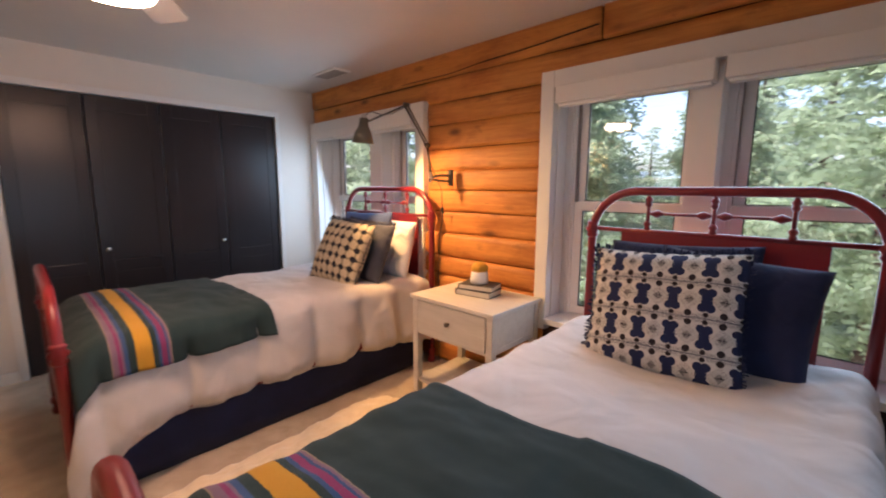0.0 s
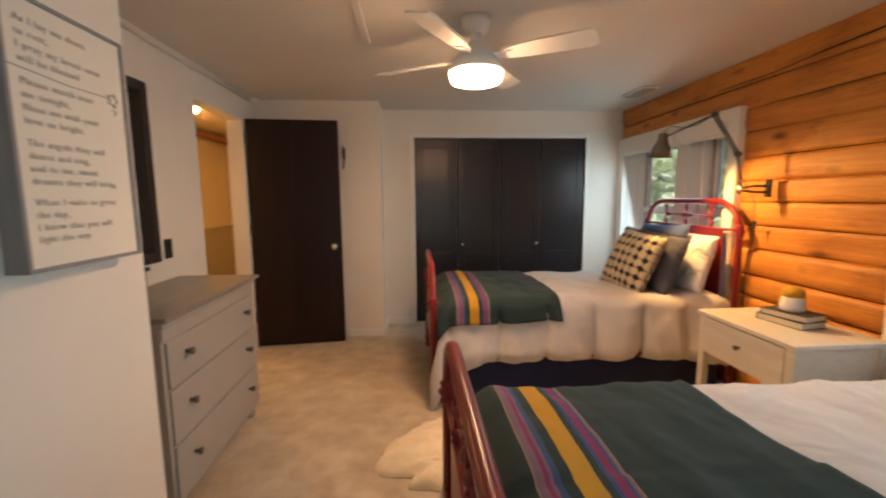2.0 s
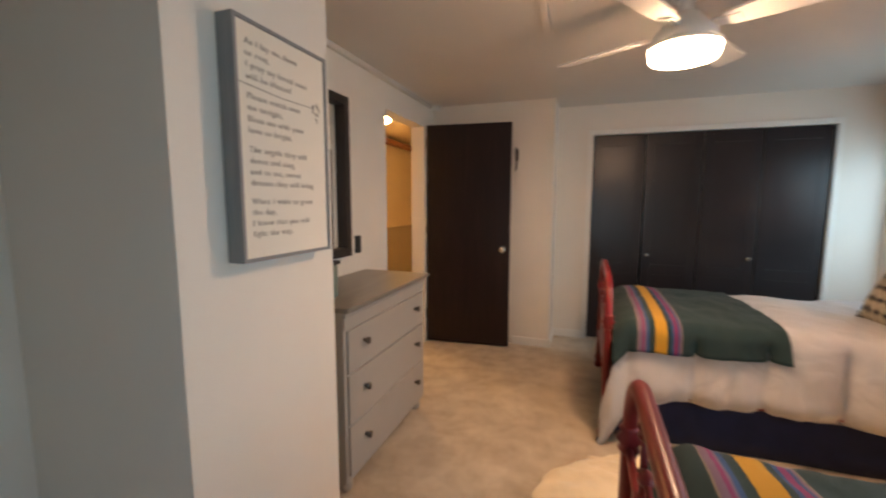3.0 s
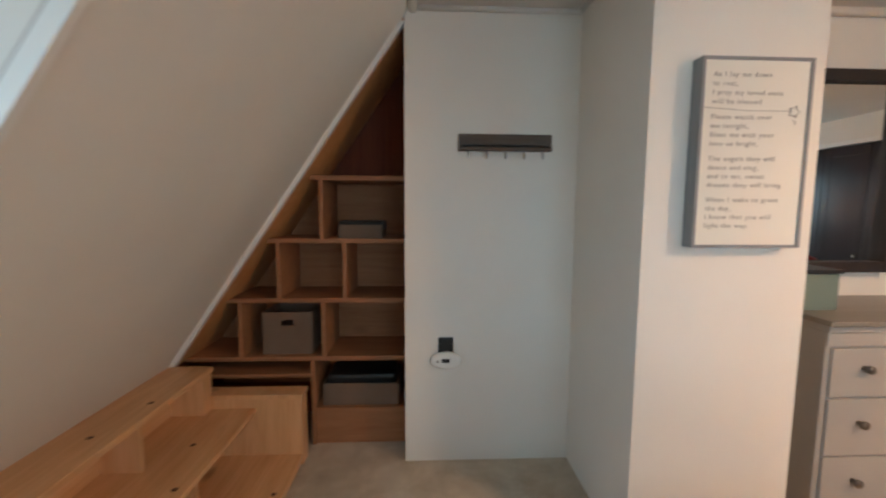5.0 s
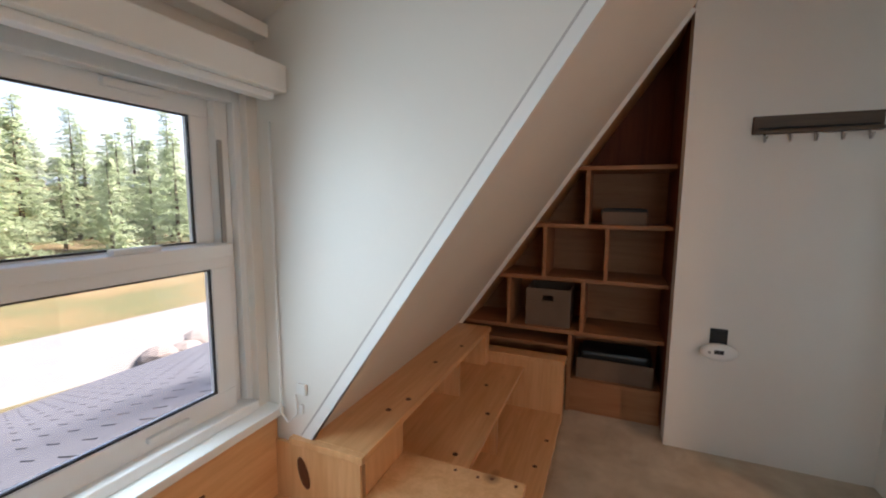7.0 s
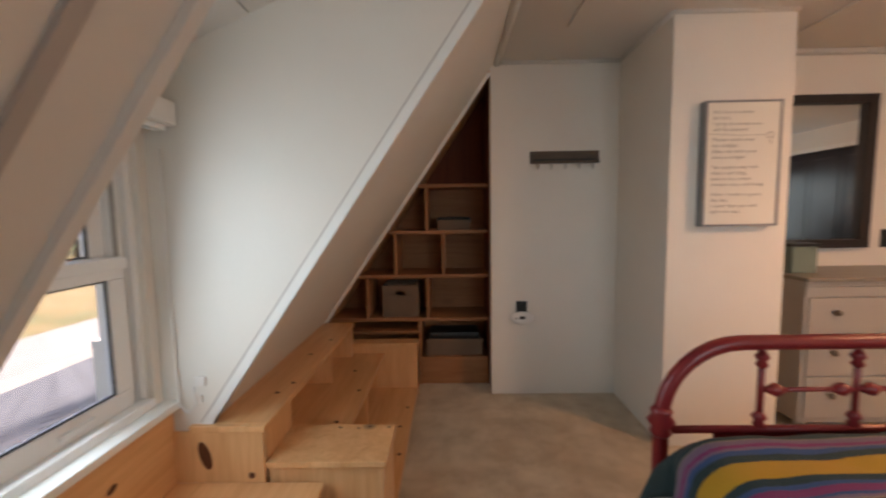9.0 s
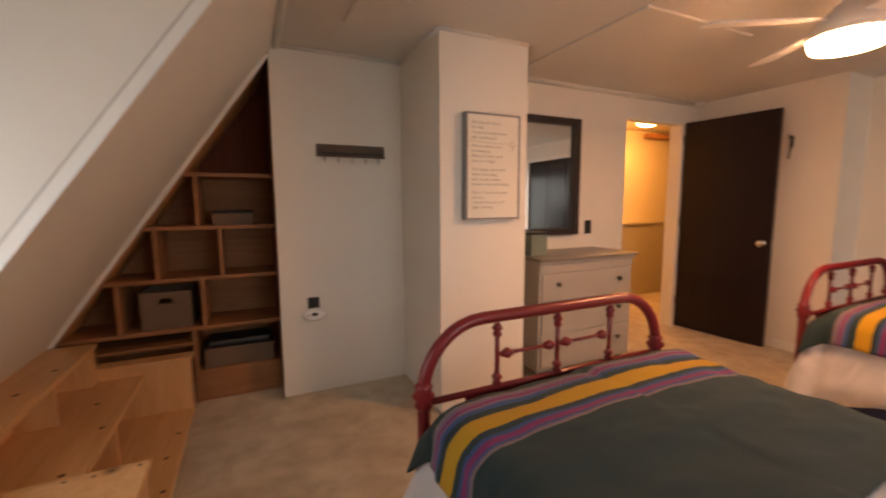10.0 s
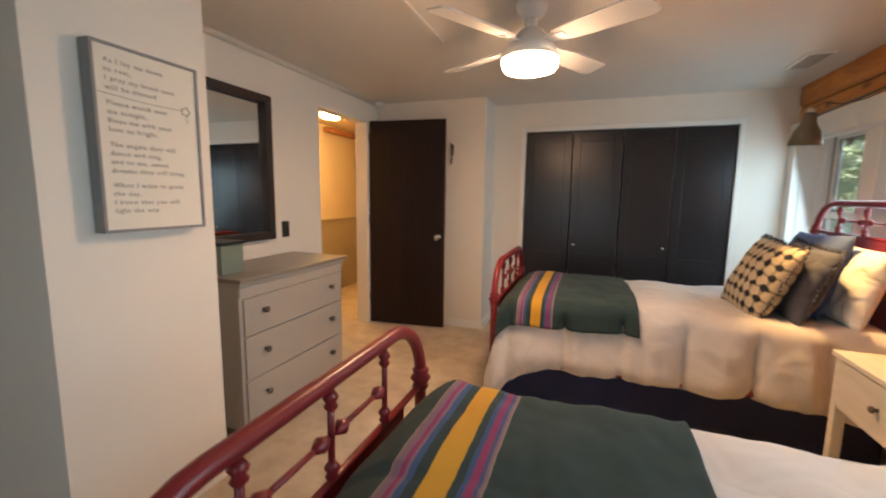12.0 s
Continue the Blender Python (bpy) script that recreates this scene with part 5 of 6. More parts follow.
def picture():
    t = thing("framed_verse", "grey-framed cream canvas print with a typed bedtime verse", "picture", (0.368, 0.555, 1.486))
    w, h, f, d = 0.187, 0.308, 0.010, 0.054
    part("frame_side", box(-w, 0.001, -h, -w + f, d, h, 0.001), PICFRAME, t)
    part("frame_side", box(w - f, 0.001, -h, w, d, h, 0.001), PICFRAME, t)
    part("frame_rail", box(-w + f, 0.001, -h, w - f, d - 0.0005, -h + f, 0.001), PICFRAME, t)
    part("frame_rail", box(-w + f, 0.001, h - f, w - f, d - 0.0005, h, 0.001), PICFRAME, t)
    part("canvas", box(-w + f - 0.001, 0.001, -h + f - 0.001, w - f + 0.001, d - 0.006, h - f + 0.001), PAPER, t)
    lines = ["As I lay me down", "to rest,", "I pray my loved ones", "will be blessed", "", "Please watch over", "me tonight,", "Bless me with your", "love so bright.", "", "The angels they will", "dance and sing,", "and to me, sweet", "dreams they will bring.", "", "When I wake to greet", "the day,", "I know that you will", "light the way."]
    z = h - 0.062
    for s in lines:
        if s:
            bm = text_mesh(s, 0.0245)
            bmesh.ops.scale(bm, vec=(0.92, 0.92, 1), verts=bm.verts)
            bmesh.ops.transform(bm, matrix=Matrix.Translation((w - 0.040, d - 0.0052, z)) @ Matrix.Rotation(radians(180), 4, "Z") @ Matrix.Rotation(radians(90), 4, "X"), verts=bm.verts)
            tagged(part("verse_line", bm, INK, t, "grey typed line of verse"), kind="stuff")
        z -= 0.0285 if s else 0.020
    # thin drawn line that ends in a small star
    part("drawn_line", tube([(w - f - 0.004, d - 0.004, 0.148), (0.02, d - 0.004, 0.139), (-0.115, d - 0.004, 0.140)], 0.0012, 5), INK, t)
    star = [(-0.132 + (0.020 if k % 2 else 0.012) * math.cos(k * math.pi / 5), d - 0.004, 0.138 + (0.020 if k % 2 else 0.012) * math.sin(k * math.pi / 5)) for k in range(11)]
    part("drawn_star", tube(star, 0.0016, 5), INK, t)
    part("drawn_tail", tube([(-0.128, d - 0.004, 0.112), (-0.140, d - 0.004, 0.104), (-0.132, d - 0.004, 0.096)], 0.0014, 5), INK, t)


picture()


def coat_rack():
    t = thing("coat_rack", "dark wooden wall rack with five metal hooks", "coat rack", (1.055, -0.082, 1.62))
    part("board", box(-0.225, 0.001, -0.040, 0.225, 0.020, 0.040, 0.003), RACKWOOD, t)
    part("ledge", box(-0.225, 0.020, -0.040, 0.225, 0.034, -0.024, 0.003), RACKWOOD, t)
    part("rail", tube([(-0.205, 0.032, -0.018), (0.205, 0.032, -0.018)], 0.004, 8), BLACK, t)
    for k in range(5):
        x = -0.18 + 0.09 * k
        part("hook", tube([(x, 0.022, -0.034), (x, 0.024, -0.060), (x, 0.032, -0.076), (x, 0.046, -0.076), (x, 0.052, -0.062)], 0.0042, 8), STEEL, t, "bent metal hook", True)
        part("hook_tip", lathe([(0.003, -0.006), (0.007, 0), (0.003, 0.006)], 8, (x, 0.052, -0.060)), STEEL, t, "rounded hook tip", True)


coat_rack()
out = thing("power_outlet", "black square wall outlet plate in the nook", "outlet", (1.335, -0.082, 0.615))
part("plate", box(-0.037, 0, -0.055, 0.037, 0.006, 0.042, 0.002), BLACK, out)
part("socket", box(-0.018, 0.006, 0.008, 0.018, 0.009, 0.034, 0.002), BLACK, out)
al = thing("gas_alarm", "white plug-in carbon monoxide alarm on the wall outlet", "alarm", (1.335, -0.076, 0.545))
bm = lathe([(0.060, 0.0), (0.075, 0.008), (0.078, 0.022), (0.070, 0.034), (0.055, 0.039), (0.02, 0.040)], 32, (0, 0, 0), "y")
bmesh.ops.scale(bm, vec=(1.0, 1.0, 0.56), verts=bm.verts)
part("case", bm, WHITEPLASTIC, al, smooth=True)
part("display", box(-0.018, 0.040, -0.004, 0.022, 0.0415, 0.016, 0.0005), BLACK, al, "grey digital display")
part("button", lathe([(0.007, 0), (0.007, 0.003)], 12, (0.042, 0.040, 0.002), "y"), GREYPAINT, al)

hk = thing("wall_hook", "dark hook with a hanging strap on the wall edge", "hook", (-2.425, 0.81, 1.765))
part("plate", box(0.001, -0.015, -0.05, 0.008, 0.015, 0.05, 0.002), BLACK, hk)
part("prong", tube([(0.006, 0, 0.02), (0.04, 0.0, 0.03), (0.06, 0.0, 0.06)], 0.006, 8), BLACK, hk, smooth=True)
part("strap", tube([(0.03, 0, 0.03), (0.035, 0.006, -0.06), (0.030, -0.004, -0.14)], 0.008, 8), RACKWOOD, hk, smooth=True)

sd = thing("smoke_alarm", "small cream round alarm where wall meets ceiling", "alarm", (-2.36, 0.045, HIGH - 0.022))
part("case", lathe([(0.030, -0.02), (0.045, -0.012), (0.048, 0.02)], 20), WHITEPLASTIC, sd, smooth=True)

hl = thing("hall_light", "lit warm flush ceiling light in the hall", "ceiling light", (-2.43, -0.58, 2.2))
part("base", lathe([(0.10, -0.02), (0.105, 0.0)], 24), TRIM, hl, smooth=True)
part("diffuser", lathe([(0.02, -0.075), (0.08, -0.07), (0.105, -0.05), (0.11, -0.02)], 24), HALLGLOW, hl, "lit frosted bowl", True)

# ---- pine bench under the slope ----
bench = thing("storage_bench", "knotty pine stepped storage bench built under the slope", "bench", (0, 0, 0))
LEDGE_X, TIER_X, LOW_X = 2.489, 2.285, 2.058
E0, E1 = -0.085, 1.272
part("ledge", box(LEDGE_X, E0, 0.495, slope_x(0.50) + 0.02, E1, 0.519, 0.003), PINE, bench, "long pine top ledge")
part("ledge_end", box(LEDGE_X, E1, 0.495, 2.765, 1.296, 0.519, 0.003), PINE_X, bench, "pine ledge end round the dormer corner")
part("tier_board", box(TIER_X, E0, 0.280, slope_x(0.35), 1.03, 0.302, 0.003), PINE, bench, "pine middle shelf board")
part("bottom_board", box(LOW_X, E0, 0.030, 2.86, 1.03, 0.055, 0.003), PINE, bench)
part("kick", box(LOW_X + 0.012, E0, 0.0, LOW_X + 0.03, 1.03, 0.030), PINE, bench)
part("back_board", box(2.66, E0, 0.302, 2.675, E1, 0.495), PINE, bench)
part("back_board", box(2.62, E0, 0.055, 2.64, 1.03, 0.280), PINE, bench)
for y in (0.40, ):
    part("divider", box(LEDGE_X + 0.02, y, 0.302, 2.66, y + 0.020, 0.495, 0.002), PINE_X, bench)
    part("divider", box(TIER_X + 0.02, y + 0.02, 0.055, 2.62, y + 0.040, 0.280, 0.002), PINE_X, bench)
part("end_panel", box(LEDGE_X + 0.012, 1.018, 0.302, 2.66, E1 - 0.012, 0.495, 0.002), PINE_X, bench, "knotty pine end panel")
part("end_panel", box(LEDGE_X + 0.012, E0, 0.302, 2.66, E0 + 0.08, 0.495, 0.002), PINE_X, bench)
# raised end boxes
part("step_top", box(LOW_X, 1.018, 0.352, LEDGE_X + 0.010, 1.285, 0.376, 0.004), PINE_X, bench, "pine step top with dark plugs")
part("step_side", box(LOW_X + 0.014, 1.030, 0.0, LOW_X + 0.034, 1.27, 0.352, 0.002), PINE_X, bench)
part("step_side", box(LOW_X + 0.034, 1.025, 0.0, LEDGE_X + 0.005, 1.045, 0.352, 0.002), PINE_X, bench)
part("step_side", box(LOW_X + 0.034, 1.252, 0.0, LEDGE_X + 0.005, 1.270, 0.352, 0.002), PINE_X, bench)
part("box_top", box(LOW_X - 0.008, -0.165, 0.352, 2.66, -0.060, 0.376, 0.004), PINE_X, bench)
part("box_side", box(LOW_X, -0.160, 0.0, 2.66, -0.075, 0.352, 0.002), PINE_X, bench)
for k, (x, y, z) in enumerate(((2.085, 1.045, 0.3765), (2.165, 1.04, 0.3765), (2.21, 1.05, 0.3765), (2.29, 1.045, 0.3765))):
    part("plug", lathe([(0.006, 0), (0.0055, 0.0012)], 10, (x, y, z - 0.0005)), KNOT, bench, "dark wooden plug")
for x, y, z in ((2.53, 0.92, 0.5195), (2.56, 1.02, 0.5195), (2.58, 0.55, 0.5195), (2.09, 0.72, 0.0555), (2.12, 0.45, 0.0555), (2.10, 0.22, 0.0555), (2.36, 0.86, 0.3025), (2.33, 0.52, 0.3025), (2.42, 0.24, 0.3025), (2.54, 0.30, 0.5195)):
    part("knot", lathe([(0.011, 0), (0.010, 0.001)], 12, (x, y, z - 0.0005)), KNOT, bench, "dark knot")

seat = thing("window_bench", "knotty pine window seat with a tall back panel", "bench", (0, 0, 0))
part("seat_board", box(TIER_X, 1.287, 0.280, 2.83, DORMER_N - 0.004, 0.302, 0.003), PINE, seat)
part("front", box(TIER_X + 0.02, 1.287, 0.0, TIER_X + 0.04, DORMER_N - 0.004, 0.280, 0.002), PINE, seat)
part("back_panel", box(2.825, DORMER_S + 0.004, 0.302, 2.845, DORMER_N - 0.004, 0.588, 0.002), PINE, seat, "pine back panel with dark knots")
part("cap", box(2.80, DORMER_S + 0.004, 0.588, 2.838, DORMER_N - 0.004, 0.606, 0.003), TRIM, seat)
part("side_panel", box(LEDGE_X + 0.012, DORMER_S + 0.002, 0.302, 2.825, DORMER_S + 0.014, 0.495, 0.002), PINE_X, seat, "pine side panel with a large knot")


def knot(parent, at, axis, r, stretch, turn=0.0):
    bm = lathe([(1.0, 0), (0.92, 0.0015), (0.45, 0.002), (0.05, 0.0015)], 18)
    m = Matrix.Translation(at) @ {"x": Matrix.Rotation(radians(-90), 4, "Y"), "y": Matrix.Rotation(radians(-90), 4, "X")}[axis] @ Matrix.Rotation(radians(turn), 4, "Z") @ Matrix.Diagonal((r, r * stretch, 1, 1))
    bmesh.ops.transform(bm, matrix=m, verts=bm.verts)
    part("knot", bm, KNOT, parent, "dark oval knot")


knot(seat, (2.715, DORMER_S + 0.0142, 0.405), "y", 0.021, 2.6, 15)
knot(seat, (2.548, DORMER_S + 0.0142, 0.33), "y", 0.012, 1.0)
for y, z, r in ((1.56, 0.47, 0.011), (1.60, 0.42, 0.007), (1.93, 0.44, 0.010)):
    knot(seat, (2.8248, y, z), "x", r, 1.7, 20)

wire = thing("wall_cable", "white cable coming out by the dormer window", "cable", (0, 0, 0))
part("cable", tube([(2.80, DORMER_S + 0.012, 1.50), (2.805, DORMER_S + 0.010, 1.1), (2.80, DORMER_S + 0.012, 0.70), (2.79, DORMER_S + 0.022, 0.60), (2.755, DORMER_S + 0.030, 0.575), (2.735, DORMER_S + 0.012, 0.60), (2.745, DORMER_S + 0.006, 0.66)], 0.0035, 8), WHITEPLASTIC, wire, smooth=True)
part("cable_plug", box(2.70, DORMER_S + 0.001, 0.665, 2.735, DORMER_S + 0.012, 0.70, 0.003), WHITEPLASTIC, wire)
part("cable_clip", box(2.715, DORMER_S + 0.001, 0.60, 2.728, DORMER_S + 0.010, 0.63, 0.002), WHITEPLASTIC, wire)

# ---- alcove shelving ----
shelf = thing("alcove_shelf", "pine cubby shelving stepped under the slope", "shelf", (0, 0, 0))
F, B = -0.25, -0.60
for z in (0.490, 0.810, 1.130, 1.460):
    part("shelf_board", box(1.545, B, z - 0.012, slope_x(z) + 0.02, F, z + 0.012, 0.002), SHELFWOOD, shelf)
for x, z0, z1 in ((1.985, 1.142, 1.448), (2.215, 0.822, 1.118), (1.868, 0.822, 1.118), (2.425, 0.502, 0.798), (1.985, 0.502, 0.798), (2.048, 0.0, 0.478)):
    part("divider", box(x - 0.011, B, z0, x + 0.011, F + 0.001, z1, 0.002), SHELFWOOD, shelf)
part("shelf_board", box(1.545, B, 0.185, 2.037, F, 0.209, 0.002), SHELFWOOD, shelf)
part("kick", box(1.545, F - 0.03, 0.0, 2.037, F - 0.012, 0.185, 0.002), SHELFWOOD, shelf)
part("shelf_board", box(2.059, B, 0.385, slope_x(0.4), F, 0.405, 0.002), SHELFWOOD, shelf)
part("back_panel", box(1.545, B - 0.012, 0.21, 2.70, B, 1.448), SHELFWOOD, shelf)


def basket(name, x0, x1, y0, y1, z0, h, label, slot):
    t = thing(name, label, "basket", ((x0 + x1) / 2, (y0 + y1) / 2, z0))
    w, d = (x1 - x0) / 2, (y1 - y0) / 2
    for a in ((-w, -d, -w + 0.008, d), (w - 0.008, -d, w, d), (-w + 0.008, -d, w - 0.008, -d + 0.008)):
        part("side", box(a[0], a[1], 0, a[2], a[3], h, 0.002), BASKET, t)
    part("bottom", box(-w + 0.008, -d + 0.008, 0, w - 0.008, d - 0.008, 0.006), BASKET, t)
    if slot:
        part("front", box(-w + 0.008, d - 0.008, 0, w - 0.008, d, h - 0.075, 0.002), BASKET, t)
        part("front", box(-w + 0.008, d - 0.008, h - 0.040, w - 0.008, d, h, 0.002), BASKET, t)
        part("front", box(-w + 0.008, d - 0.008, h - 0.075, -0.035, d, h - 0.040), BASKET, t)
        part("front", box(0.035, d - 0.008, h - 0.075, w - 0.008, d, h - 0.040), BASKET, t)
    else:
        part("front", box(-w + 0.008, d - 0.008, 0, w - 0.008, d, h, 0.002), BASKET, t)
    return t


basket("storage_basket", 2.055, 2.325, -0.56, -0.285, 0.502, 0.235, "brown lined storage basket with a handle slot", True)
bk = basket("storage_tray", 1.672, 1.905, -0.54, -0.29, 1.142, 0.072, "tan shallow box with dark contents", False)
part("folded_cloth", box(-0.125, -0.09, 0.040, 0.125, 0.09, 0.092, 0.02), BLACK, bk, "dark folded cloth")
bk = basket("storage_tray", 1.585, 2.005, -0.56, -0.28, 0.209, 0.125, "wide grey-brown box with dark contents", False)
part("folded_cloth", box(-0.19, -0.11, 0.08, 0.19, 0.11, 0.165, 0.02), BLACK, bk, "dark folded cloth")

# ---- outside ----


def ground_material():
    m, t, b = mat("dry_meadow", (0.2, 0.17, 0.08), 1.0)
    v = coords(t)
    a = noise_tex(t, v, 0.16, 6, 0.6)
    c = noise_tex(t, v, 5.0, 6, 0.7)
    col = ramp(t, a, [(0.38, (0.075, 0.085, 0.028)), (0.5, (0.17, 0.115, 0.045)), (0.62, (0.21, 0.145, 0.07))])
    col = mixed(t, 0.4, col, ramp(t, c, [(0.3, (0.045, 0.06, 0.018)), (0.7, (0.19, 0.15, 0.075))]))
    t.links.new(col, b.inputs["Base Color"])
    bump(t, b, c, 0.8, 0.05)
    return m


def needle_material():
    m, t, b = mat("conifer_needles", (0.06, 0.10, 0.035), 0.8)
    g = t.nodes.new("ShaderNodeNewGeometry")
    t.links.new(ramp(t, g.outputs["Random Per Island"], [(0.0, (0.20, 0.26, 0.16)), (0.6, (0.25, 0.32, 0.19)), (1.0, (0.30, 0.37, 0.22))]), b.inputs["Base Color"])
    # light comes through the thin needles
    glow = t.nodes.new("ShaderNodeBsdfTranslucent")
    glow.inputs["Color"].default_value = (0.50, 0.58, 0.38, 1)
    mix = t.nodes.new("ShaderNodeMixShader")
    mix.inputs[0].default_value = 0.58
    t.links.new(b.outputs[0], mix.inputs[1])
    t.links.new(glow.outputs[0], mix.inputs[2])
    t.links.new(mix.outputs[0], t.nodes["Material Output"].inputs["Surface"])
    return m


MEADOW = ground_material()
NEEDLES = needle_material()
BARK = wood("grey_bark", (0.05, 0.035, 0.025), (0.14, 0.10, 0.075), "z", 0.95, 1.5, 0.0, relief=0.8)
ROADMAT = painted("pale_gravel", (0.19, 0.185, 0.18), 0.95, 30, 0.6, 0.12)
STONE = painted("field_stone", (0.22, 0.19, 0.17), 0.9, 20, 0.5, 0.2)
GROUND = -2.9
bm = bmesh.new()
n = 60
rows = []
for i in range(n + 1):
    row = []
    for j in range(n + 1):
        x, y = [(2 * q / n - 1) for q in (i, j)]
        x, y = math.copysign(abs(x) ** 2.2, x) * 1500, math.copysign(abs(y) ** 2.2, y) * 1500
        d = math.hypot(x, y)
        z = GROUND + (0.25 * noise.noise((x * 0.12, y * 0.12, 0)) if d > 9 else 0) + min(60, max(0, d - 120) * 0.03)
        row.append(bm.verts.new((x, y, z)))
    rows.append(row)
for i in range(n):
    for j in range(n):
        bm.faces.new((rows[i][j], rows[i + 1][j], rows[i + 1][j + 1], rows[i][j + 1]))
structure("ground", bm, MEADOW, "dry grass meadow with green patches", "ground", True)
pts = [(15 + 1.2 * math.sin(y * 0.09), y) for y in range(-70, 71, 5)]
bm = bmesh.new()
strip = [(bm.verts.new((x - 1.7, y, GROUND + 0.30)), bm.verts.new((x + 1.7, y, GROUND + 0.30))) for x, y in pts]
low = [(bm.verts.new((x - 2.2, y, GROUND - 0.3)), bm.verts.new((x + 2.2, y, GROUND - 0.3))) for x, y in pts]
for k in range(len(pts) - 1):
    bm.faces.new((strip[k][0], strip[k][1], strip[k + 1][1], strip[k + 1][0]))
    bm.faces.new((low[k][0], strip[k][0], strip[k + 1][0], low[k + 1][0]))
    bm.faces.new((strip[k][1], low[k][1], low[k + 1][1], strip[k + 1][1]))
structure("road", bm, ROADMAT, "pale gravel road across the meadow", "road")


def conifer(seed, height, spread, fine=1):
    """Trunk and a crown of drooping boughs, each a spray of small needle clumps."""
    rng = random.Random(seed)
    trunk = tube([(0, 0, -0.2), (0.03, 0, height * 0.3), (0.0, 0.04, height * 0.65), (0, 0, height * 0.97)], [height * 0.020, height * 0.015, height * 0.009, 0.01], 8)
    verts, faces = [], []
    z = height * rng.uniform(0.10, 0.18)
    while z < height * 0.985:
        f = 1 - (z / height)
        reach = spread * (0.10 + 0.95 * f ** 0.8) * rng.uniform(0.75, 1.15)
        for k in range(rng.randint(5, 7)):
            a = rng.uniform(0, math.tau)
            r = reach * rng.uniform(0.65, 1.1)
            steps = max(5, int(r / 0.13))
            for s in range(steps):
                q = (s + rng.random()) / steps
                w = 0.12 + 0.30 * (1 - q * 0.7) * r * 0.6
                side = rng.uniform(-1, 1) * w
                px = math.cos(a) * r * q - math.sin(a) * side
                py = math.sin(a) * r * q + math.cos(a) * side
                pz = z + 0.10 * r * q - 0.22 * r * q * q + rng.uniform(-0.07, 0.07) * (1 + r * 0.3)
                for g in range(14 if fine else 2):
                    l, b2 = (rng.uniform(0.07, 0.17), rng.uniform(0.010, 0.024)) if fine else (rng.uniform(0.16, 0.34), rng.uniform(0.045, 0.09))
                    ang, tip = a + rng.uniform(-1.1, 1.1), rng.uniform(-0.55, 0.5)
                    dx, dy, dz = math.cos(ang) * l, math.sin(ang) * l, tip * l
                    ox, oy = -math.sin(ang) * b2, math.cos(ang) * b2
                    i = len(verts)
                    jx, jy, jz = (rng.uniform(-0.16, 0.16), rng.uniform(-0.16, 0.16), rng.uniform(-0.09, 0.09)) if fine else (0, 0, 0)
                    qx, qy, qz = px + jx, py + jy, pz + jz
                    verts += [(qx + ox, qy + oy, qz), (qx - ox, qy - oy, qz + 0.02), (qx + dx, qy + dy, qz + dz)]
                    verts.append((qx + dx * 0.5, qy + dy * 0.5, qz + dz * 0.5 + 0.06))
                    faces += [(i, i + 1, i + 2), (i, i + 3, i + 2)]
        z += height * rng.uniform(0.022, 0.040)
    me = bpy.data.meshes.new("crown")
    me.from_pydata(verts, [], faces)
    me.materials.append(NEEDLES)
    return finish("trunk", trunk, BARK, True), me


SHAPES = ((3, 7.5, 2.1), (14, 9.5, 2.5), (25, 6.0, 1.9), (36, 11.0, 2.8))
KINDS = [conifer(*q) for q in SHAPES]           # trees close to the house
FAR_KINDS = [conifer(*q, 0) for q in SHAPES]    # the woods behind them


def tree(x, y, k, scale, turn, kinds=KINDS):
    t = thing("conifer_tree", "tall green conifer beyond the house", "tree", (x, y, GROUND - 0.05), turn, group="conifers round the house")
    t.scale = (scale, scale, scale)
    for name, me in zip(("trunk", "crown"), kinds[k]):
        p = new(name, me)
        p.parent = t


rng = random.Random(77)
SPOTS = [(1.6, 9.5, 1, 0.95), (-0.4, 11.0, 2, 1.0), (3.2, 8.5, 3, 0.72), (-2.6, 9.0, 0, 0.95), (-4.6, 8.2, 1, 0.9), (-5.9, 9.6, 3, 0.8), (-3.6, 11.5, 1, 1.0), (5.0, 11.0, 1, 1.0), (-7.5, 8.0, 0, 1.1), (0.8, 14.0, 1, 0.9), (-1.6, 14.5, 0, 1.0), (-6.8, 12.5, 3, 0.9), (-8.6, 6.2, 2, 0.9), (-9.8, 7.2, 1, 0.8), (-12.0, 7.4, 3, 0.8), (-11.2, 9.2, 1, 0.9), (-13.6, 6.6, 0, 1.0), (-15.5, 8.4, 3, 0.8)]
for x, y, k, s in SPOTS:
    tree(x, y, k, s, rng.uniform(0, 360))
for k in range(80):
    tree(rng.uniform(-34, 14), rng.uniform(16, 36), rng.randrange(4), rng.uniform(0.7, 1.1), rng.uniform(0, 360), FAR_KINDS)
for k in range(110):
    tree(rng.uniform(31, 56), rng.uniform(-60, 30), rng.randrange(4), rng.uniform(0.85, 1.3), rng.uniform(0, 360), FAR_KINDS)
for k, (x, y) in enumerate(((12.2, -4.9), (12.6, -5.6), (12.4, -4.3))):
    bm = bmesh.new()
    bmesh.ops.create_icosphere(bm, subdivisions=2, radius=0.45)
    for v in bm.verts:
        v.co *= 1 + 0.3 * noise.noise(v.co * 2 + Vector((k * 5, 0, 0)))
        v.co.z *= 0.6
    single("boulder", bm, STONE, "grey-brown boulder in the dry grass", "boulder", (x, y, GROUND + 0.15), group="boulders")

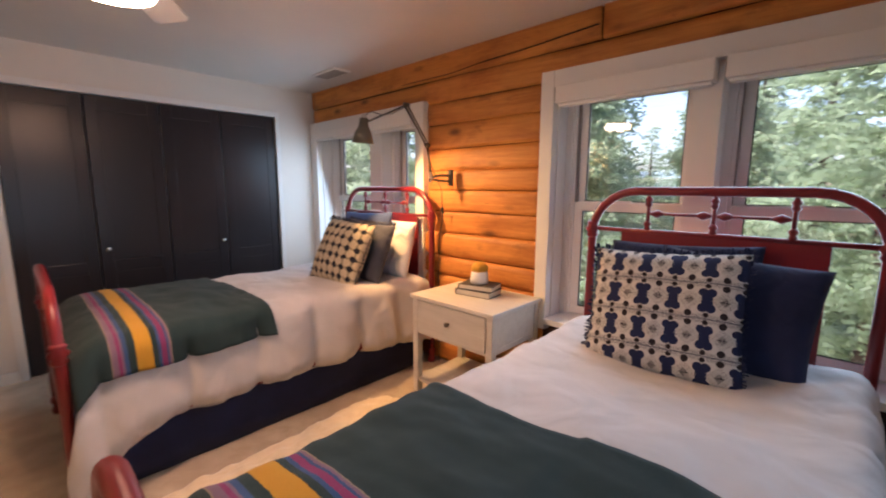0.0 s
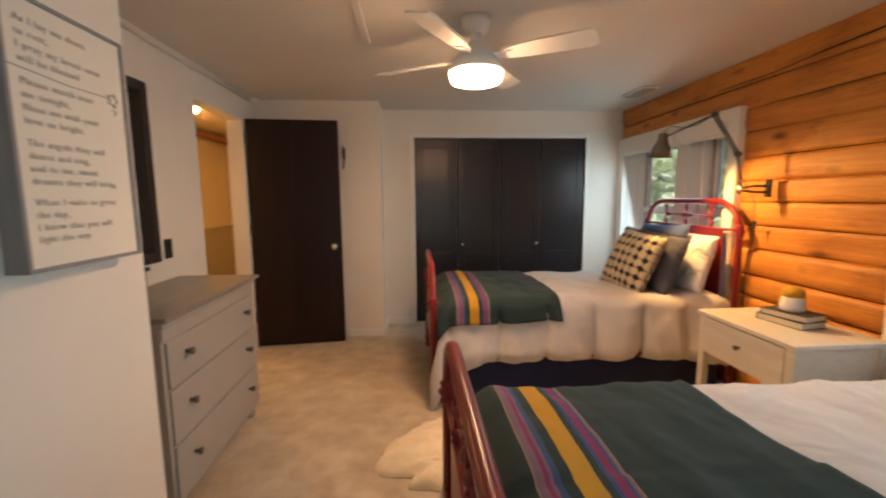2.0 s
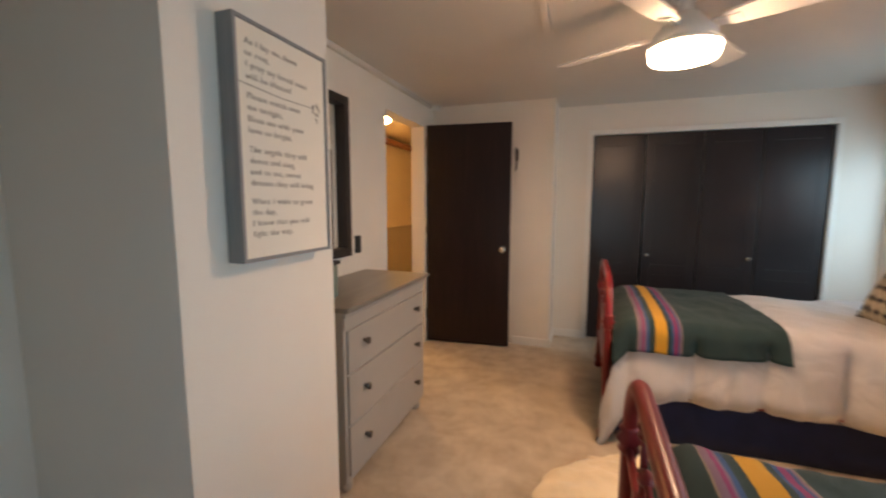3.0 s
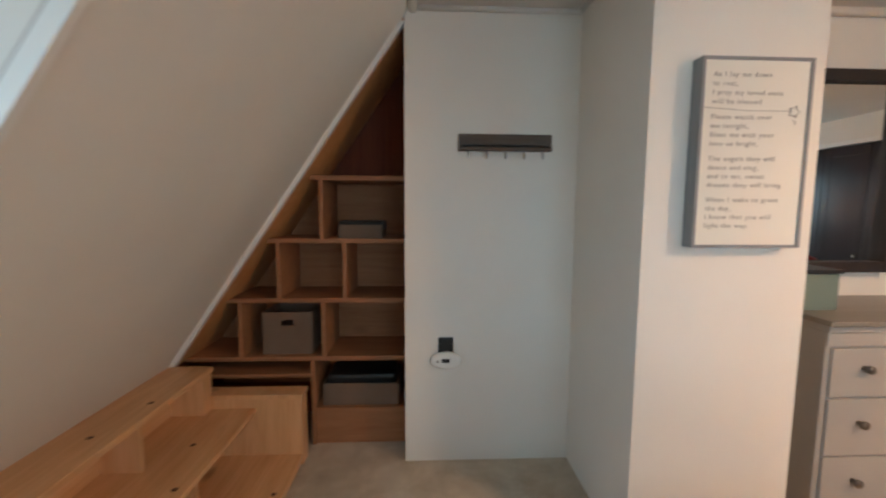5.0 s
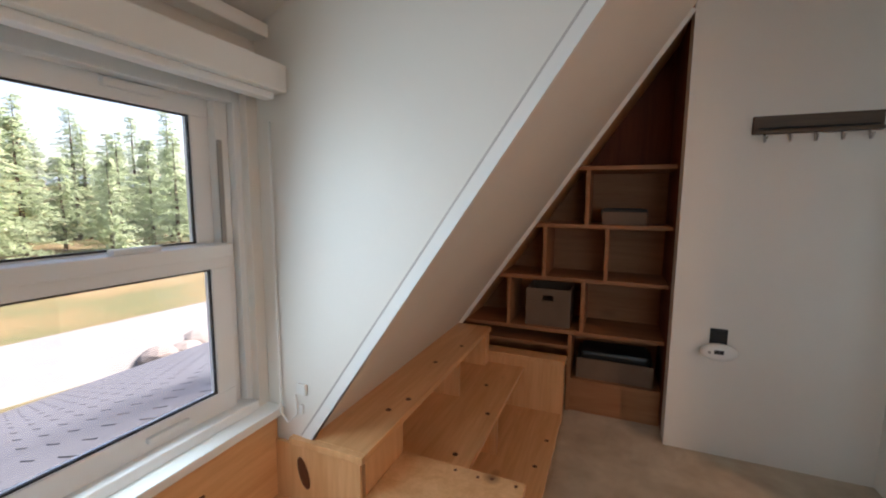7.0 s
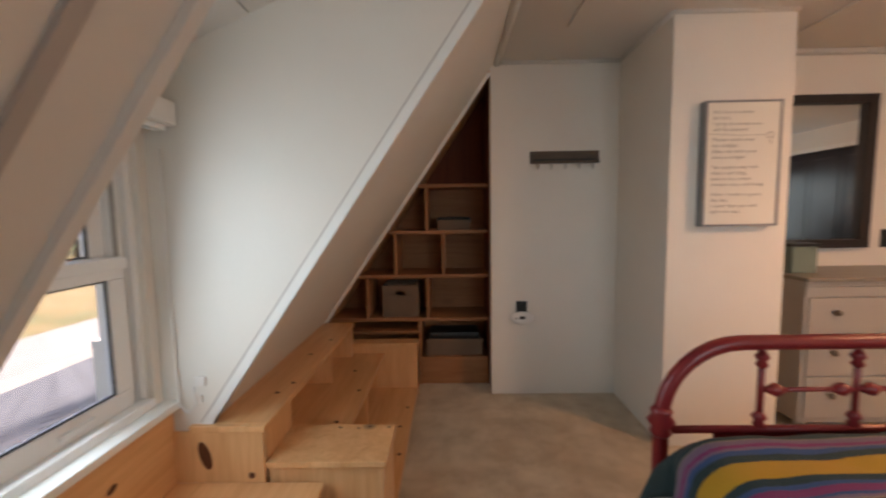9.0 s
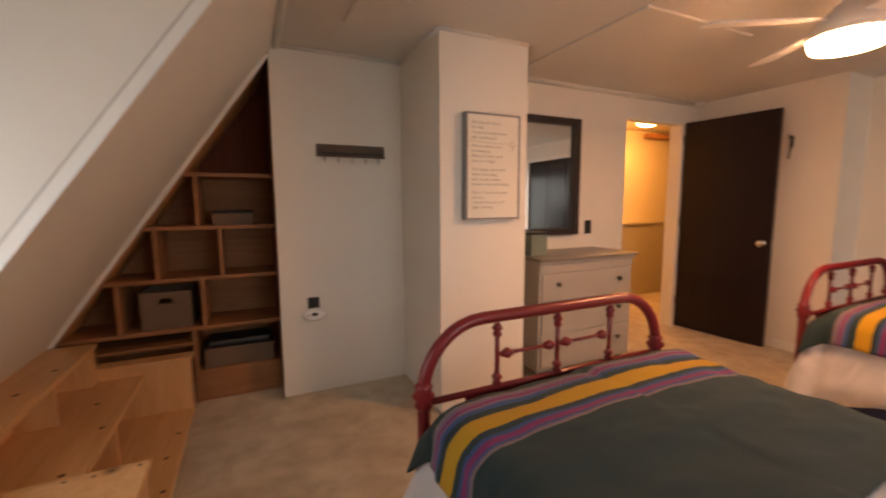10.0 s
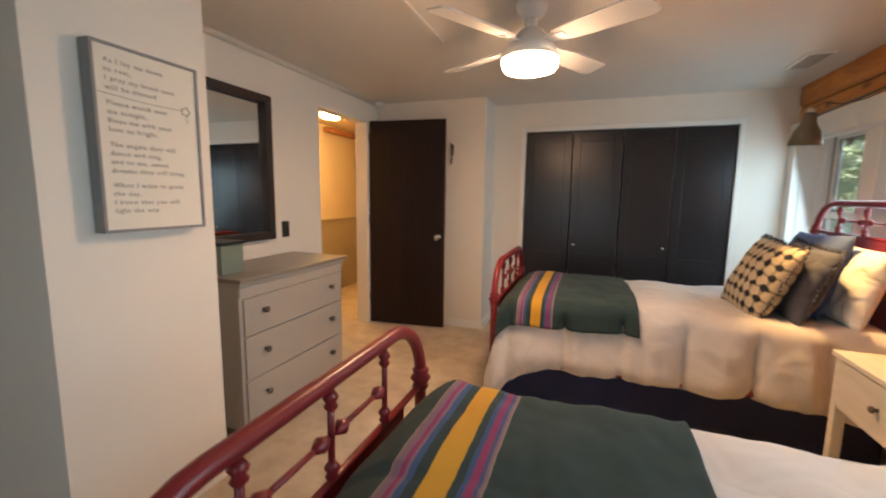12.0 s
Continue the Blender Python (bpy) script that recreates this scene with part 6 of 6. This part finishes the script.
# hills beyond the trees
bm = bmesh.new()
prev = None
for k in range(0, 61):
    a = radians(-110 + k * 4)
    x, y = 900 * math.cos(a), 900 * math.sin(a)
    h = 42 + 26 * noise.noise((k * 0.16, 2, 0)) + 6 * noise.noise((k * 0.9, 5, 0))
    c = (bm.verts.new((x, y, -5)), bm.verts.new((x * 1.08, y * 1.08, h)))
    if prev:
        bm.faces.new((prev[0], c[0], c[1], prev[1]))
    prev = c
structure("backdrop", bm, painted("blue_hill", (0.16, 0.21, 0.25), 1.0, 0.05, 0.2, 0.2), "distant blue wooded hills", "hills", True)

# roof below the dormer window, with separate shingles
info_mat, info_t, info_b = mat("grey_shingle_tabs", (0.3, 0.31, 0.34), 0.95)
oi = info_t.nodes.new("ShaderNodeObjectInfo")
gr = noise_tex(info_t, coords(info_t), 220, 3)
info_t.links.new(mixed(info_t, 0.4, ramp(info_t, oi.outputs["Random"], [(0, (0.085, 0.092, 0.108)), (1, (0.120, 0.127, 0.146))]), ramp(info_t, gr, [(0.3, (0.060, 0.064, 0.075)), (0.7, (0.135, 0.142, 0.158))])), info_b.inputs["Base Color"])
bump(info_t, info_b, gr, 0.6, 0.004)
DROP = 0.33
roof = structure("roof", prism([(3.03, 0.50), (8.2, 0.50 - 5.17 * DROP), (8.2, 0.40 - 5.17 * DROP), (3.03, 0.35)], "y", -6.5, 7.0), painted("dark_felt", (0.09, 0.09, 0.10), 0.95), "grey shingled lower roof outside the dormer", "roof")
house = structure("wall_outside", box(2.9, -6.4, GROUND - 0.3, 7.6, 6.9, -1.2), painted("tan_siding", (0.30, 0.22, 0.15), 0.8), "plain tan lower house wall", "wall")
down = math.atan(DROP)
tab = box(0, 0, 0, 0.16, 0.285, 0.010)
TAB = finish("shingle", tab, info_mat)
rest = bmesh.new()
count = 0
for r in range(34):
    x = 3.05 + r * 0.150
    for c in range(44):
        y = -6.3 + c * 0.298 + (0.149 if r % 2 else 0) + 0.01 * noise.noise((r, c, 0))
        if y > 6.7:
            continue
        m = pose(x, y, 0.502 - (x - 3.03) * DROP + 0.004, 0, math.degrees(down) - 1.6, 0)
        near = -0.9 < y < 2.3 and x < 7.4
        if near and count < 300:
            o = new("shingle", TAB)
            o.parent = roof
            o.matrix_local = m
            count += 1
        else:
            b0 = box(0, 0, 0, 0.16, 0.285, 0.010)
            me = bpy.data.meshes.new("t")
            bmesh.ops.transform(b0, matrix=m, verts=b0.verts)
            b0.to_mesh(me)
            b0.free()
            rest.from_mesh(me)
            bpy.data.meshes.remove(me)
tagged(part("far_shingles", rest, info_mat, roof, "grey shingles further along the roof"), kind="stuff")
